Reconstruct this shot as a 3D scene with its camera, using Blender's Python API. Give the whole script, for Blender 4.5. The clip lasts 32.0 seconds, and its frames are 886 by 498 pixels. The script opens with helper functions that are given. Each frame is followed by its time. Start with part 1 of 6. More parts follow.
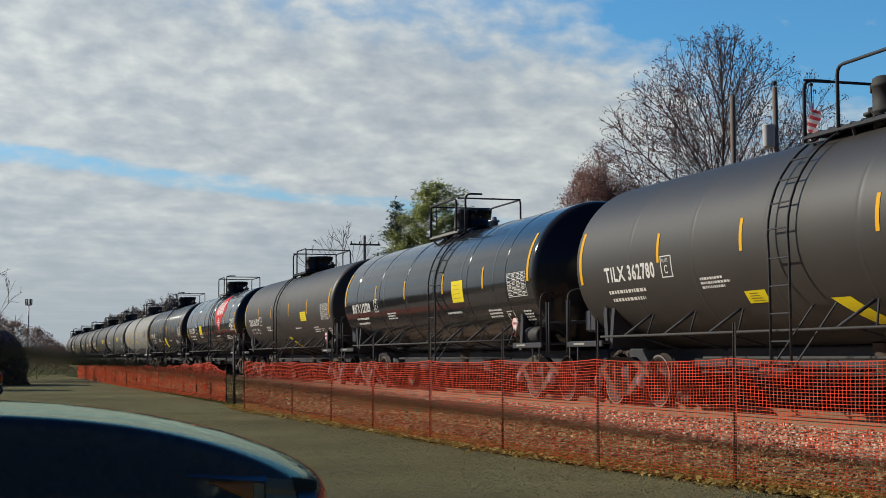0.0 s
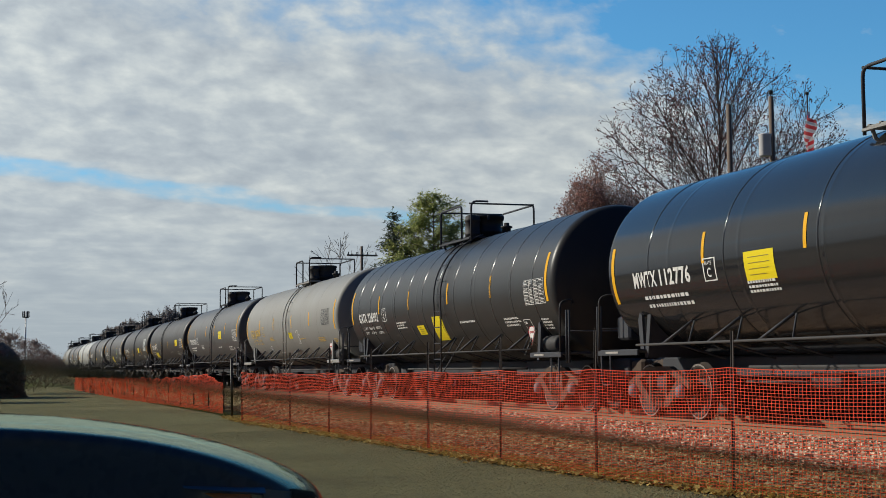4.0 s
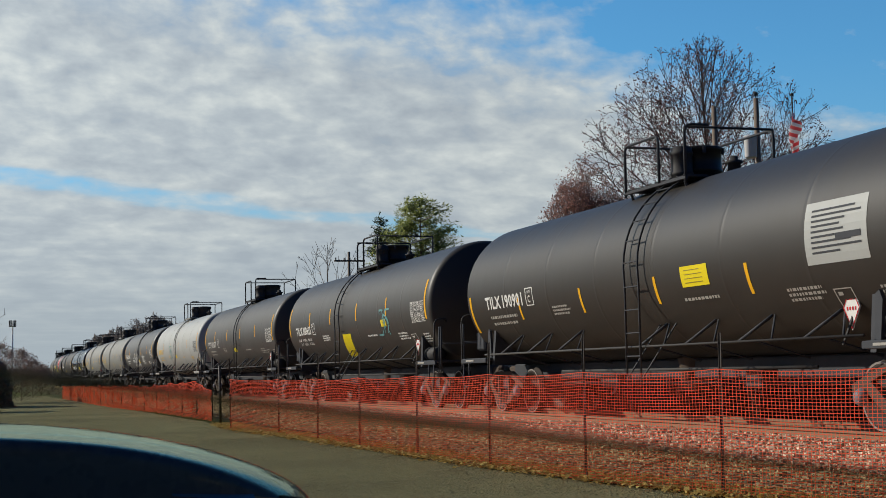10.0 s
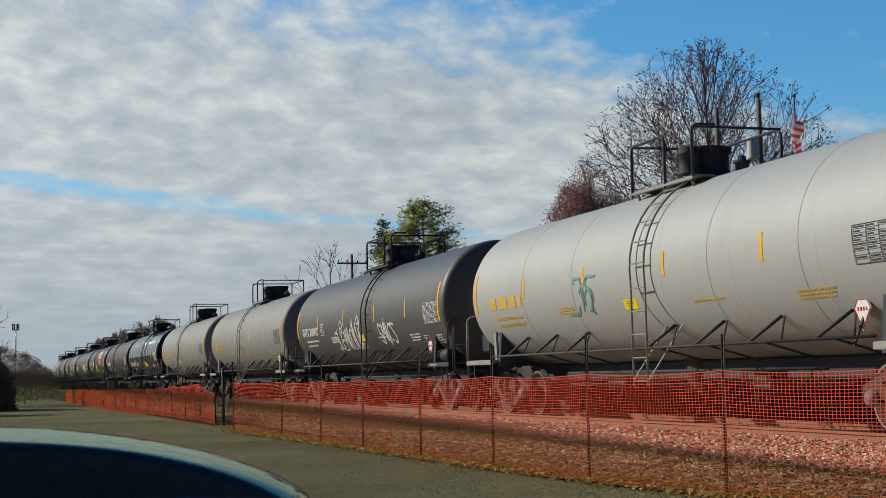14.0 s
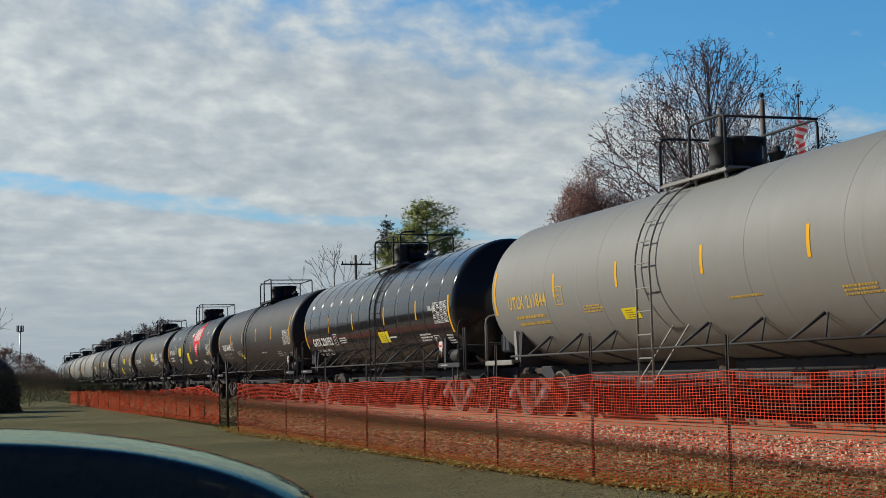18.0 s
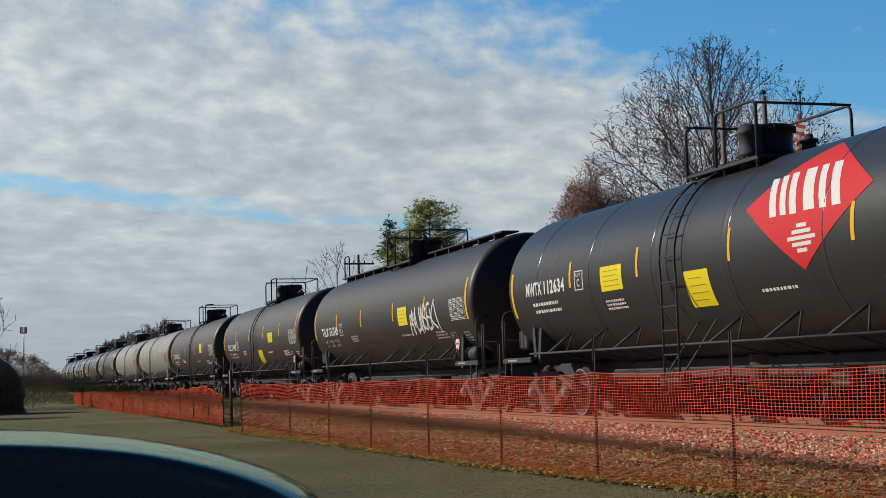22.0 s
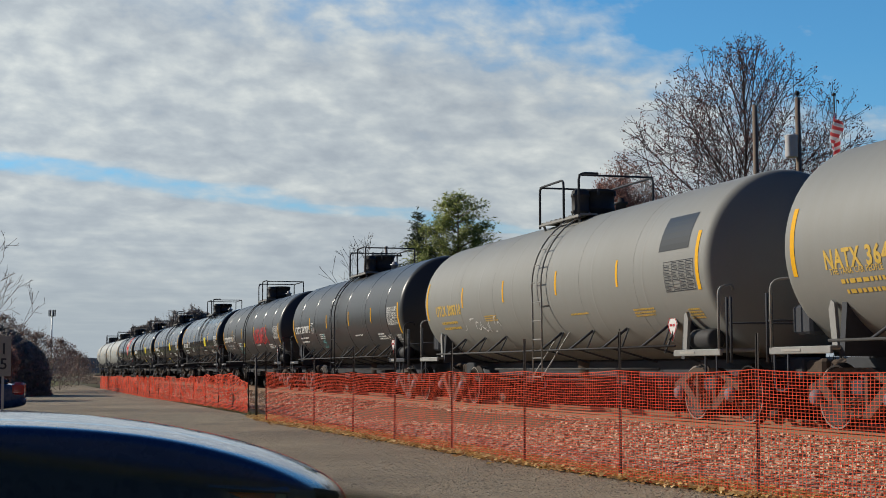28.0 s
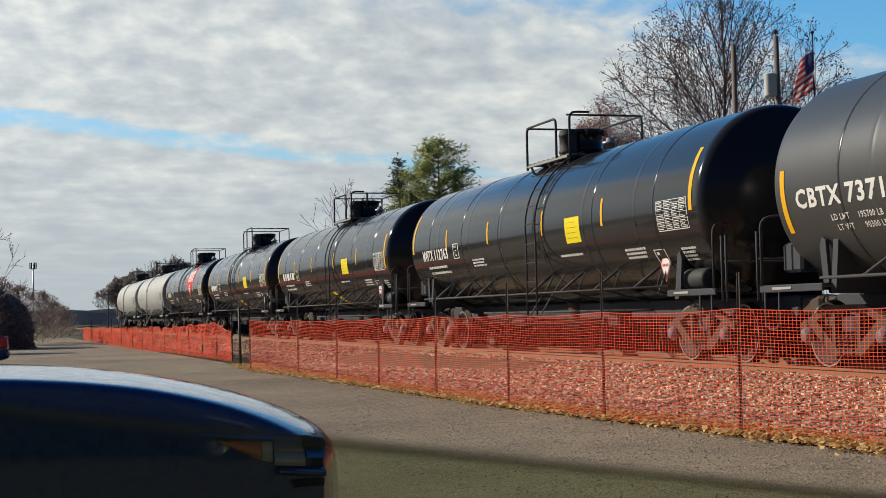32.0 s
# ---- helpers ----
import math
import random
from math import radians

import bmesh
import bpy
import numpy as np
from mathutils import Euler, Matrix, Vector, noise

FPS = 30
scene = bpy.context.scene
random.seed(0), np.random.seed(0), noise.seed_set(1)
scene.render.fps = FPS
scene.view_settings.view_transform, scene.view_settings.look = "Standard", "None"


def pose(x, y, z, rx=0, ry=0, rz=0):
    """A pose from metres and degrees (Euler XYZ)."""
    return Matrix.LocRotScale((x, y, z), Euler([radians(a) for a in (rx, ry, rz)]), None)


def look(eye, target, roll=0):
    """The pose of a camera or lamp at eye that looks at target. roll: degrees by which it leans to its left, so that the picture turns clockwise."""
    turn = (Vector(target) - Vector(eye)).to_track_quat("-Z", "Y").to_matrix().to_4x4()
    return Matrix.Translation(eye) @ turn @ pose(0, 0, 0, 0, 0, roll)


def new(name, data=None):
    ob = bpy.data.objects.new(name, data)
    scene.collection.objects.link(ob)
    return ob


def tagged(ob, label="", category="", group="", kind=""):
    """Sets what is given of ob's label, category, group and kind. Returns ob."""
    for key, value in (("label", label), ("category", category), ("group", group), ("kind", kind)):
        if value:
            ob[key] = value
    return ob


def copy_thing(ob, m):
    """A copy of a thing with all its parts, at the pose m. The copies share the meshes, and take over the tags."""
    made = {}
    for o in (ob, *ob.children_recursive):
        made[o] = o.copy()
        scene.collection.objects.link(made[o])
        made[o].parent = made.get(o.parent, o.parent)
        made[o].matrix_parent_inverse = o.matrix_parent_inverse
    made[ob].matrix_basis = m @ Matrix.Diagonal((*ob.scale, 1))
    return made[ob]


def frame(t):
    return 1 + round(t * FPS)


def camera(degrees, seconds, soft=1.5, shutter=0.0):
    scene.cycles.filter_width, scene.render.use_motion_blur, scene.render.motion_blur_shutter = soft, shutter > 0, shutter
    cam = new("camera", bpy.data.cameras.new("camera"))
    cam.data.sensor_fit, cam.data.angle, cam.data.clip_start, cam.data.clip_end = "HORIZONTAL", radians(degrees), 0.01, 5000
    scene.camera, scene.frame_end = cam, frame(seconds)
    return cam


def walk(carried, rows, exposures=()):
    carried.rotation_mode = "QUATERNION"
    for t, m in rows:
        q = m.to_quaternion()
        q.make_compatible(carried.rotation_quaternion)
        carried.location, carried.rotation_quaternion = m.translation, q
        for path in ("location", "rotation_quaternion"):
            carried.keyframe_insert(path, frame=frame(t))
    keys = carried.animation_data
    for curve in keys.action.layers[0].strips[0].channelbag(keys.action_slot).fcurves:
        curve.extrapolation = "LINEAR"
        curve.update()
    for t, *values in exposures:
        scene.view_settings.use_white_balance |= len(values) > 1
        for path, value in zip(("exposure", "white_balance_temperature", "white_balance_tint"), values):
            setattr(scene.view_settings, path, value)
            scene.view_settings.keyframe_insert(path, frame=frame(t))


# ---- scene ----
cam = camera(34.42, 32.0, soft=0.85, shutter=0.0)
EYE = (0.0, 0.0, 1.35)
# seconds, yaw, pitch, roll in degrees, held in the hand in a parked car
VIEW = """
0 -17.702 4.311 0.263
0.5 -17.782 4.364 0.207
1 -17.817 4.408 0.241
1.5 -17.828 4.449 0.281
2 -17.816 4.456 0.285
2.5 -17.828 4.469 0.291
3 -17.801 4.460 0.335
3.5 -17.776 4.587 0.412
5.5 -18.007 4.842 0.937
6 -18.071 4.752 0.995
6.5 -18.111 4.884 0.995
7 -18.132 5.014 1.014
7.5 -18.078 5.079 1.042
8 -18.123 5.047 1.088
8.5 -18.190 4.911 1.132
9 -18.245 4.800 1.200
9.5 -18.288 4.836 1.173
10 -18.254 4.906 1.169
10.5 -18.237 4.996 1.224
11 -18.220 5.031 1.215
11.5 -18.196 5.026 1.247
12 -18.155 4.939 1.246
12.5 -18.093 4.902 1.278
13 -18.092 4.983 1.313
13.5 -18.125 5.016 1.317
15.5 -18.102 4.883 1.345
16 -18.059 4.882 1.378
16.5 -18.004 4.903 1.377
17 -17.999 4.937 1.327
17.5 -17.994 4.974 1.404
18 -17.965 5.033 1.438
18.5 -17.966 5.007 1.452
19 -17.975 4.979 1.506
19.5 -17.945 5.040 1.571
20 -17.938 5.056 1.632
20.5 -17.882 5.082 1.689
21 -17.882 5.050 1.683
21.5 -17.847 5.023 1.723
22 -17.827 4.991 1.781
22.5 -17.826 5.061 1.743
23 -17.799 5.184 1.544
23.5 -17.797 5.286 1.416
24 -17.797 5.272 1.449
24.5 -17.775 5.115 1.511
25 -17.345 4.762 0.973
25.4 -16.325 2.940 0.225
25.5 -15.805 2.425 0.005
27.5 -16.206 3.538 0.628
28 -16.833 4.749 0.240
28.5 -17.181 5.163 -0.347
29 -17.580 4.473 -0.299
29.5 -17.694 2.722 0.158
30 -17.205 2.082 0.555
30.5 -17.253 2.169 0.854
31 -17.445 2.142 1.068
31.5 -17.698 2.383 1.203
32 -17.514 2.546 1.358
"""
rows = []
for line in VIEW.split("\n"):
    if line.strip():
        sec, yaw, pit, rol = (float(a) for a in line.split())
        rows.append((sec, pose(EYE[0], EYE[1], EYE[2], 90 + pit, rol, yaw)))
walk(cam, rows, [(0.0, -0.03, 6420, 8), (6.0, -0.06, 6330, 7), (25.0, -0.06, 6330, 7), (27.9, -0.03, 6360, 8), (28.9, -0.28, 6480, 9), (29.3, -0.24, 6520, 9), (29.9, 0.20, 6620, 8), (32.0, 0.20, 6640, 8)])
cam.data.dof.use_dof = True
cam.data.dof.focus_distance = 26.0
cam.data.dof.aperture_fstop = 11.0

# ---- light ----
SUN_AZ, SUN_EL = radians(-52), radians(28)      # azimuth from the track's line, towards the lot
sun_dir = Vector((math.sin(SUN_AZ) * math.cos(SUN_EL), math.cos(SUN_AZ) * math.cos(SUN_EL), math.sin(SUN_EL)))
sun = new("sun", bpy.data.lights.new("sun", "SUN"))
sun.data.energy, sun.data.angle, sun.data.color = 4.15, radians(0.8), (1.0, 0.90, 0.765)
sun.matrix_world = look(sun_dir * 50, (0, 0, 0))


class Nodes:
    """Short hand for node trees."""
    def __init__(self, tree):
        self.t = tree

    def add(self, kind, **kw):
        n = self.t.nodes.new(kind)
        for k, v in kw.items():
            if k in n.inputs:
                n.inputs[k].default_value = v
        return n

    def link(self, a, b):
        self.t.links.new(a, b)

    def set(self, sock, v):
        if isinstance(v, bpy.types.NodeSocket):
            self.link(v, sock)
        else:
            sock.default_value = v

    def math(self, op, a, b=0.0, c=0.0, clamp=False):
        n = self.t.nodes.new("ShaderNodeMath")
        n.operation, n.use_clamp = op, clamp
        for i, v in enumerate((a, b, c)):
            self.set(n.inputs[i], v)
        return n.outputs[0]

    def mix(self, f, a, b, blend="MIX"):
        n = self.t.nodes.new("ShaderNodeMix")
        n.data_type, n.blend_type = "RGBA", blend
        self.set(n.inputs[0], f)
        for s, v in ((n.inputs[6], a), (n.inputs[7], b)):
            self.set(s, v if isinstance(v, bpy.types.NodeSocket) else (*v[:3], 1.0))
        return n.outputs[2]

    def ramp(self, f, stops):
        n = self.t.nodes.new("ShaderNodeValToRGB")
        r = n.color_ramp
        while len(r.elements) < len(stops):
            r.elements.new(0.5)
        for e, (p, c) in zip(r.elements, stops):
            e.position = p
            e.color = (c, c, c, 1) if isinstance(c, (int, float)) else (*c, 1)
        self.link(f, n.inputs[0])
        return n.outputs[0]

    def noise(self, vec, scale, detail=4.0, rough=0.55, dist=0.0):
        n = self.add("ShaderNodeTexNoise", Scale=scale, Detail=detail, Roughness=rough, Distortion=dist)
        if vec is not None:
            self.link(vec, n.inputs["Vector"])
        return n.outputs[0]

    def mapping(self, vec, loc=(0, 0, 0), rot=(0, 0, 0), scale=(1, 1, 1)):
        n = self.add("ShaderNodeMapping")
        self.link(vec, n.inputs[0])
        n.inputs[1].default_value, n.inputs[2].default_value, n.inputs[3].default_value = loc, rot, scale
        return n.outputs[0]


world = bpy.data.worlds.new("sky")
scene.world = world
world.use_nodes = True
wt = world.node_tree
wt.nodes.clear()
N = Nodes(wt)
coord = N.add("ShaderNodeTexCoord").outputs["Generated"]
sep = N.add("ShaderNodeSeparateXYZ")
N.link(coord, sep.inputs[0])
up = N.math("MAXIMUM", sep.outputs[2], 0.012)
px, py = N.math("DIVIDE", sep.outputs[0], up), N.math("DIVIDE", sep.outputs[1], up)
flat = N.add("ShaderNodeCombineXYZ")
N.link(px, flat.inputs[0]), N.link(py, flat.inputs[1])
sky = N.add("ShaderNodeTexSky")
sky.sky_type, sky.sun_disc = "NISHITA", False
sky.sun_elevation, sky.sun_rotation = SUN_EL, SUN_AZ
sky.air_density, sky.dust_density, sky.ozone_density = 1.0, 0.6, 3.0
blue = N.mix(1.0, sky.outputs[0], (0.060, 0.115, 0.140), "MULTIPLY")
# streets of cloud lie along one line of the flat sheet; c counts across them
wob = N.noise(flat.outputs[0], 0.9, 3.0)
street = N.math("SUBTRACT", py, N.math("MULTIPLY", px, 0.715))
street = N.math("ADD", street, N.math("MULTIPLY", N.math("SUBTRACT", wob, 0.5), 1.4))
lane = N.math("DIVIDE", street, 20.0)
cover = N.ramp(lane, [(0.0, 0.0), (0.119, 0.0), (0.147, 0.35), (0.200, 0.87), (0.330, 0.88), (0.353, 0.36), (0.373, 0.38), (0.396, 0.95), (0.6, 1.0), (1.0, 1.0)])
turnabout = N.math("ARCTAN2", sep.outputs[0], sep.outputs[1])
height = N.math("SQRT", up)
dome = N.add("ShaderNodeCombineXYZ")
N.link(N.math("ADD", N.math("MULTIPLY", turnabout, 31.0), N.math("MULTIPLY", height, 7.0)), dome.inputs[0])
N.link(N.math("MULTIPLY", height, 53.0), dome.inputs[1])
puff = N.noise(dome.outputs[0], 1.10, 5.0, 0.52, 0.12)
bank = N.noise(dome.outputs[0], 0.24, 2.0)
puff = N.math("ADD", N.math("MULTIPLY", puff, 0.72), N.math("MULTIPLY", bank, 0.28))
dens = N.math("ADD", N.math("MULTIPLY", cover, 1.35), N.math("MULTIPLY", N.math("SUBTRACT", puff, 0.5), 1.5))
mask = N.ramp(dens, [(0.18, 0.0), (0.42, 0.42), (0.75, 0.9), (1.0, 1.0)])
big = N.noise(flat.outputs[0], 0.55, 3.0)
shade = N.math("ADD", N.math("ADD", N.math("MULTIPLY", puff, 0.78), 0.062), N.math("MULTIPLY", N.math("SUBTRACT", big, 0.5), 0.32))
lit = N.ramp(shade, [(0.33, (0.42, 0.465, 0.515)), (0.44, (0.515, 0.56, 0.595)), (0.53, (0.63, 0.665, 0.67)), (0.64, (0.80, 0.82, 0.79))])
sunside = N.add("ShaderNodeVectorMath")
sunside.operation = "DOT_PRODUCT"
N.link(coord, sunside.inputs[0])
sunside.inputs[1].default_value = sun_dir
glow = N.ramp(sunside.outputs["Value"], [(0.0, 0.80), (0.60, 1.03), (0.9, 1.16), (1.0, 1.3)])
lit = N.mix(1.0, lit, glow, "MULTIPLY")
body = N.mix(mask, blue, lit)
low = N.ramp(sep.outputs[2], [(0.0, 1.0), (0.045, 0.72), (0.085, 0.30), (0.15, 0.06), (0.21, 0.0)])
front = N.ramp(N.math("ADD", N.math("MULTIPLY", sep.outputs[1], 0.5), 0.5), [(0.30, 0.0), (0.85, 1.0)])
hazy = N.mix(low, body, N.mix(front, (0.06, 0.11, 0.19), (0.40, 0.45, 0.49)))
# the sky away from the sun is clear and deep
away = N.ramp(N.math("ADD", N.math("MULTIPLY", sep.outputs[1], 0.5), 0.5), [(0.05, (0.105, 0.165, 0.27)), (0.48, (0.175, 0.25, 0.38)), (0.72, (0.54, 0.58, 0.66)), (0.88, (1.0, 1.0, 1.0))])
bg = N.add("ShaderNodeBackground", Strength=1.0)
N.link(N.mix(1.0, hazy, away, "MULTIPLY"), bg.inputs[0])
N.link(bg.outputs[0], N.add("ShaderNodeOutputWorld").inputs[0])


# ---- materials ----
def material(name):
    m = bpy.data.materials.new(name)
    m.use_nodes = True
    m.node_tree.nodes.clear()
    n = Nodes(m.node_tree)
    out = n.add("ShaderNodeOutputMaterial")
    b = n.add("ShaderNodeBsdfPrincipled")
    n.link(b.outputs[0], out.inputs[0])
    return m, n, b, out


def space(n, spread=40.0):
    """Object coordinates, shifted for each object."""
    tc = n.add("ShaderNodeTexCoord").outputs["Object"]
    rnd = n.add("ShaderNodeObjectInfo").outputs["Random"]
    v = n.add("ShaderNodeVectorMath")
    v.operation = "ADD"
    n.link(tc, v.inputs[0])
    c = n.add("ShaderNodeCombineXYZ")
    n.link(n.math("MULTIPLY", rnd, spread), c.inputs[0]), n.link(n.math("MULTIPLY", rnd, spread * 1.7), c.inputs[1])
    n.link(c.outputs[0], v.inputs[1])
    return v.outputs[0]


def bump(n, b, height, strength, dist=0.01):
    k = n.add("ShaderNodeBump", Strength=strength, Distance=dist)
    n.link(height, k.inputs["Height"])
    n.link(k.outputs[0], b.inputs["Normal"])


def plain(name, col, rough=0.6, metal=0.0, vary=0.25, scale=6.0, relief=0.15, dist=0.004, spec=0.5):
    m, n, b, _ = material(name)
    v = space(n)
    g = n.noise(v, scale, 5.0)
    f = n.noise(v, scale * 9, 3.0)
    dark = tuple(c * (1 - vary) for c in col)
    lite = tuple(min(1, c * (1 + vary)) for c in col)
    n.link(n.mix(n.math("ADD", n.math("MULTIPLY", g, 0.7), n.math("MULTIPLY", f, 0.3)), dark, lite), b.inputs["Base Color"])
    n.link(n.math("ADD", rough - 0.08, n.math("MULTIPLY", g, 0.16)), b.inputs["Roughness"])
    b.inputs["Metallic"].default_value = metal
    b.inputs["Specular IOR Level"].default_value = spec
    bump(n, b, f, relief, dist)
    return m


def paint(name, col, rough, dust, dustcol, streak=0.5, spec=0.5, dull=0.30, wave=0.10):
    """Tank paint: run streaks down the sides, dust in patches, a slightly wavy sheet."""
    m, n, b, _ = material(name)
    v = space(n)
    runs = n.noise(n.mapping(v, scale=(1.2, 5.0, 0.35)), 1.0, 5.0, 0.6)
    patch = n.noise(v, 0.6, 4.0)
    speck = n.noise(v, 26.0, 3.0)
    f = n.math("ADD", n.math("MULTIPLY", runs, streak), n.math("MULTIPLY", patch, 1 - streak))
    f = n.ramp(f, [(0.36, 0.0), (0.72, 1.0)])
    f = n.math("MULTIPLY", f, dust)
    base = n.mix(f, col, dustcol)
    base = n.mix(n.math("MULTIPLY", speck, 0.12), base, tuple(c * 1.5 for c in col))
    n.link(base, b.inputs["Base Color"])
    n.link(n.math("ADD", rough, n.math("MULTIPLY", f, dull)), b.inputs["Roughness"])
    b.inputs["Specular IOR Level"].default_value = spec
    wav = n.noise(n.mapping(v, scale=(0.8, 1.0, 0.8)), 1.2, 2.0)
    bump(n, b, n.math("ADD", n.math("MULTIPLY", wav, 1.0), n.math("MULTIPLY", speck, 0.02)), wave, 0.02)
    return m


PAINT = {
    "dark": paint("tank_dark_matt", (0.040, 0.036, 0.031), 0.46, 0.28, (0.058, 0.050, 0.040), 0.35, 0.40),
    "brown": paint("tank_dark_brown", (0.030, 0.025, 0.020), 0.46, 0.28, (0.050, 0.041, 0.032), 0.35, 0.36),
    "gloss": paint("tank_gloss_black", (0.018, 0.018, 0.019), 0.11, 0.30, (0.030, 0.028, 0.026), 0.5, 0.40, 0.08, 0.02),
    "semi": paint("tank_satin_black", (0.032, 0.032, 0.031), 0.36, 0.4, (0.042, 0.040, 0.036), 0.35, 0.25, 0.12, 0.03),
    "satin": paint("tank_dusty_black", (0.050, 0.051, 0.050), 0.36, 0.35, (0.076, 0.073, 0.067), 0.35, 0.38, 0.08, 0.02),
    "mid": paint("tank_mid_grey", (0.074, 0.073, 0.069), 0.46, 0.28, (0.098, 0.092, 0.082), 0.35, 0.45),
    "ash": paint("tank_ash_grey", (0.052, 0.049, 0.044), 0.48, 0.28, (0.078, 0.072, 0.062), 0.35, 0.40),
    "rib": paint("tank_weld_rib", (0.040, 0.040, 0.040), 0.20, 0.3, (0.056, 0.054, 0.050), 0.35, 0.25, 0.10, 0.02),
    "light": paint("tank_light_grey", (0.225, 0.225, 0.205), 0.58, 0.4, (0.205, 0.195, 0.165), 0.35, 0.5),
    "white": paint("tank_off_white", (0.375, 0.385, 0.365), 0.52, 0.40, (0.30, 0.295, 0.26), 0.4, 0.6),
}
LIGHTST = plain("pale_painted_steel", (0.26, 0.255, 0.235), 0.6, 0.0, 0.3)
BLACK = plain("black_steel", (0.060, 0.063, 0.070), 0.65, 0.0, 0.3, spec=0.14)
GREYST = plain("dusty_steel", (0.056, 0.054, 0.052), 0.65, 0.0, 0.4, spec=0.2)
CAST = plain("dusty_cast_iron", (0.088, 0.066, 0.050), 0.8, 0.0, 0.45, 8.0, spec=0.2)
WHEEL = plain("wheel_steel", (0.036, 0.027, 0.021), 0.65, 0.0, 0.4, spec=0.2)
BEARING = plain("pale_bearing_paint", (0.17, 0.165, 0.18), 0.5, 0.0, 0.35, 9, spec=0.2)
RIM = plain("worn_wheel_rim", (0.26, 0.23, 0.20), 0.45, 0.2, 0.2)
YELLOW = plain("yellow_reflective", (0.80, 0.42, 0.015), 0.6, 0.0, 0.12, 20, spec=0.12)
LEMON = plain("yellow_decal", (0.82, 0.66, 0.02), 0.45, 0.0, 0.1, 20, spec=0.12)
WHITE = plain("white_lettering", (0.72, 0.71, 0.67), 0.5, 0.0, 0.12, 12, spec=0.12)
FADED_SHADED = plain("faded_and_shaded_white", (0.36, 0.34, 0.30), 0.6, 0.0, 0.3, 12)
GOLD = plain("yellow_lettering", (0.62, 0.40, 0.06), 0.55, 0.0, 0.2, 12)
RED = plain("red_decal", (0.62, 0.035, 0.04), 0.65, 0.0, 0.12, 12, spec=0.12)
SPRAYW = plain("white_spray", (0.62, 0.62, 0.60), 0.6, 0.0, 0.2, 6)
SPRAYR = plain("red_spray", (0.50, 0.02, 0.02), 0.55, 0.0, 0.25, 6)
TEAL = plain("teal_spray", (0.12, 0.30, 0.30), 0.6, 0.0, 0.25, 6)
RUST = plain("rusty_rail", (0.24, 0.145, 0.08), 0.75, 0.1, 0.35, 5)
POLEWD = plain("pole_timber", (0.20, 0.15, 0.11), 0.8, 0.0, 0.35, 5, 0.4, 0.01)
POST = plain("painted_post", (0.045, 0.035, 0.03), 0.6, 0.1, 0.4)
GALV = plain("galvanised_steel", (0.55, 0.55, 0.54), 0.42, 0.6, 0.12)
BARK = plain("bark", (0.25, 0.175, 0.145), 0.85, 0.0, 0.35, 4, 0.5, 0.02)
BARKD = plain("dark_bark", (0.072, 0.050, 0.046), 0.85, 0.0, 0.35, 4, 0.5, 0.02)
BARKG = plain("grey_bark", (0.30, 0.265, 0.235), 0.85, 0.0, 0.35, 4, 0.5, 0.02)
CLOTHW = plain("pale_paint", (0.7, 0.68, 0.66), 0.6, 0.0, 0.1)


def leafy(name, a, b2, through_light=0.25):
    m, n, b, out = material(name)
    isl = n.add("ShaderNodeNewGeometry").outputs["Random Per Island"]
    n.link(n.mix(isl, a, b2), b.inputs["Base Color"])
    b.inputs["Roughness"].default_value = 0.65
    tr = n.add("ShaderNodeBsdfTranslucent")
    n.link(n.mix(isl, a, b2), tr.inputs[0])
    mx = n.add("ShaderNodeMixShader", Fac=through_light)
    n.link(b.outputs[0], mx.inputs[1]), n.link(tr.outputs[0], mx.inputs[2])
    n.link(mx.outputs[0], out.inputs[0])
    return m


NEEDLE = leafy("pine_needles", (0.22, 0.28, 0.085), (0.48, 0.48, 0.19), 0.6)
# haze over the far shrub is put in as pale grey leaves
HEDGE = leafy("hazed_evergreen", (0.19, 0.185, 0.175), (0.30, 0.275, 0.25), 0.5)
NEEDLED = leafy("dark_needles", (0.060, 0.078, 0.050), (0.13, 0.16, 0.085))
# the dark under the cars is put into this near-black colour
BACKING = leafy("dark_backing", (0.012, 0.014, 0.009), (0.030, 0.028, 0.016), 0.0)
BRAMBLE = leafy("brown_twig_haze", (0.20, 0.145, 0.125), (0.32, 0.235, 0.20), 0.4)
TWIGS = leafy("grey_twig_haze", (0.22, 0.185, 0.165), (0.36, 0.31, 0.275), 0.4)
BUD = leafy("reddish_buds", (0.30, 0.15, 0.125), (0.46, 0.27, 0.22), 0.5)
DARKBUD = leafy("dark_red_buds", (0.10, 0.045, 0.042), (0.30, 0.13, 0.12), 0.2)
LEAF = leafy("fallen_leaves", (0.46, 0.25, 0.07), (0.82, 0.56, 0.22), 0.25)
FLAGB = leafy("blue_cloth", (0.05, 0.06, 0.16), (0.07, 0.08, 0.20), 0.45)
FLAGR = leafy("red_cloth", (0.62, 0.05, 0.06), (0.70, 0.08, 0.08), 0.45)
FLAGW = leafy("white_cloth", (0.74, 0.70, 0.68), (0.8, 0.77, 0.75), 0.45)
GRASS = leafy("dry_grass", (0.10, 0.11, 0.035), (0.24, 0.20, 0.08), 0.2)
CHIP = leafy("asphalt_chips", (0.24, 0.20, 0.14), (0.50, 0.425, 0.32), 0.0)
STONE = leafy("ballast_stone", (0.27, 0.170, 0.105), (0.84, 0.61, 0.42), 0.0)


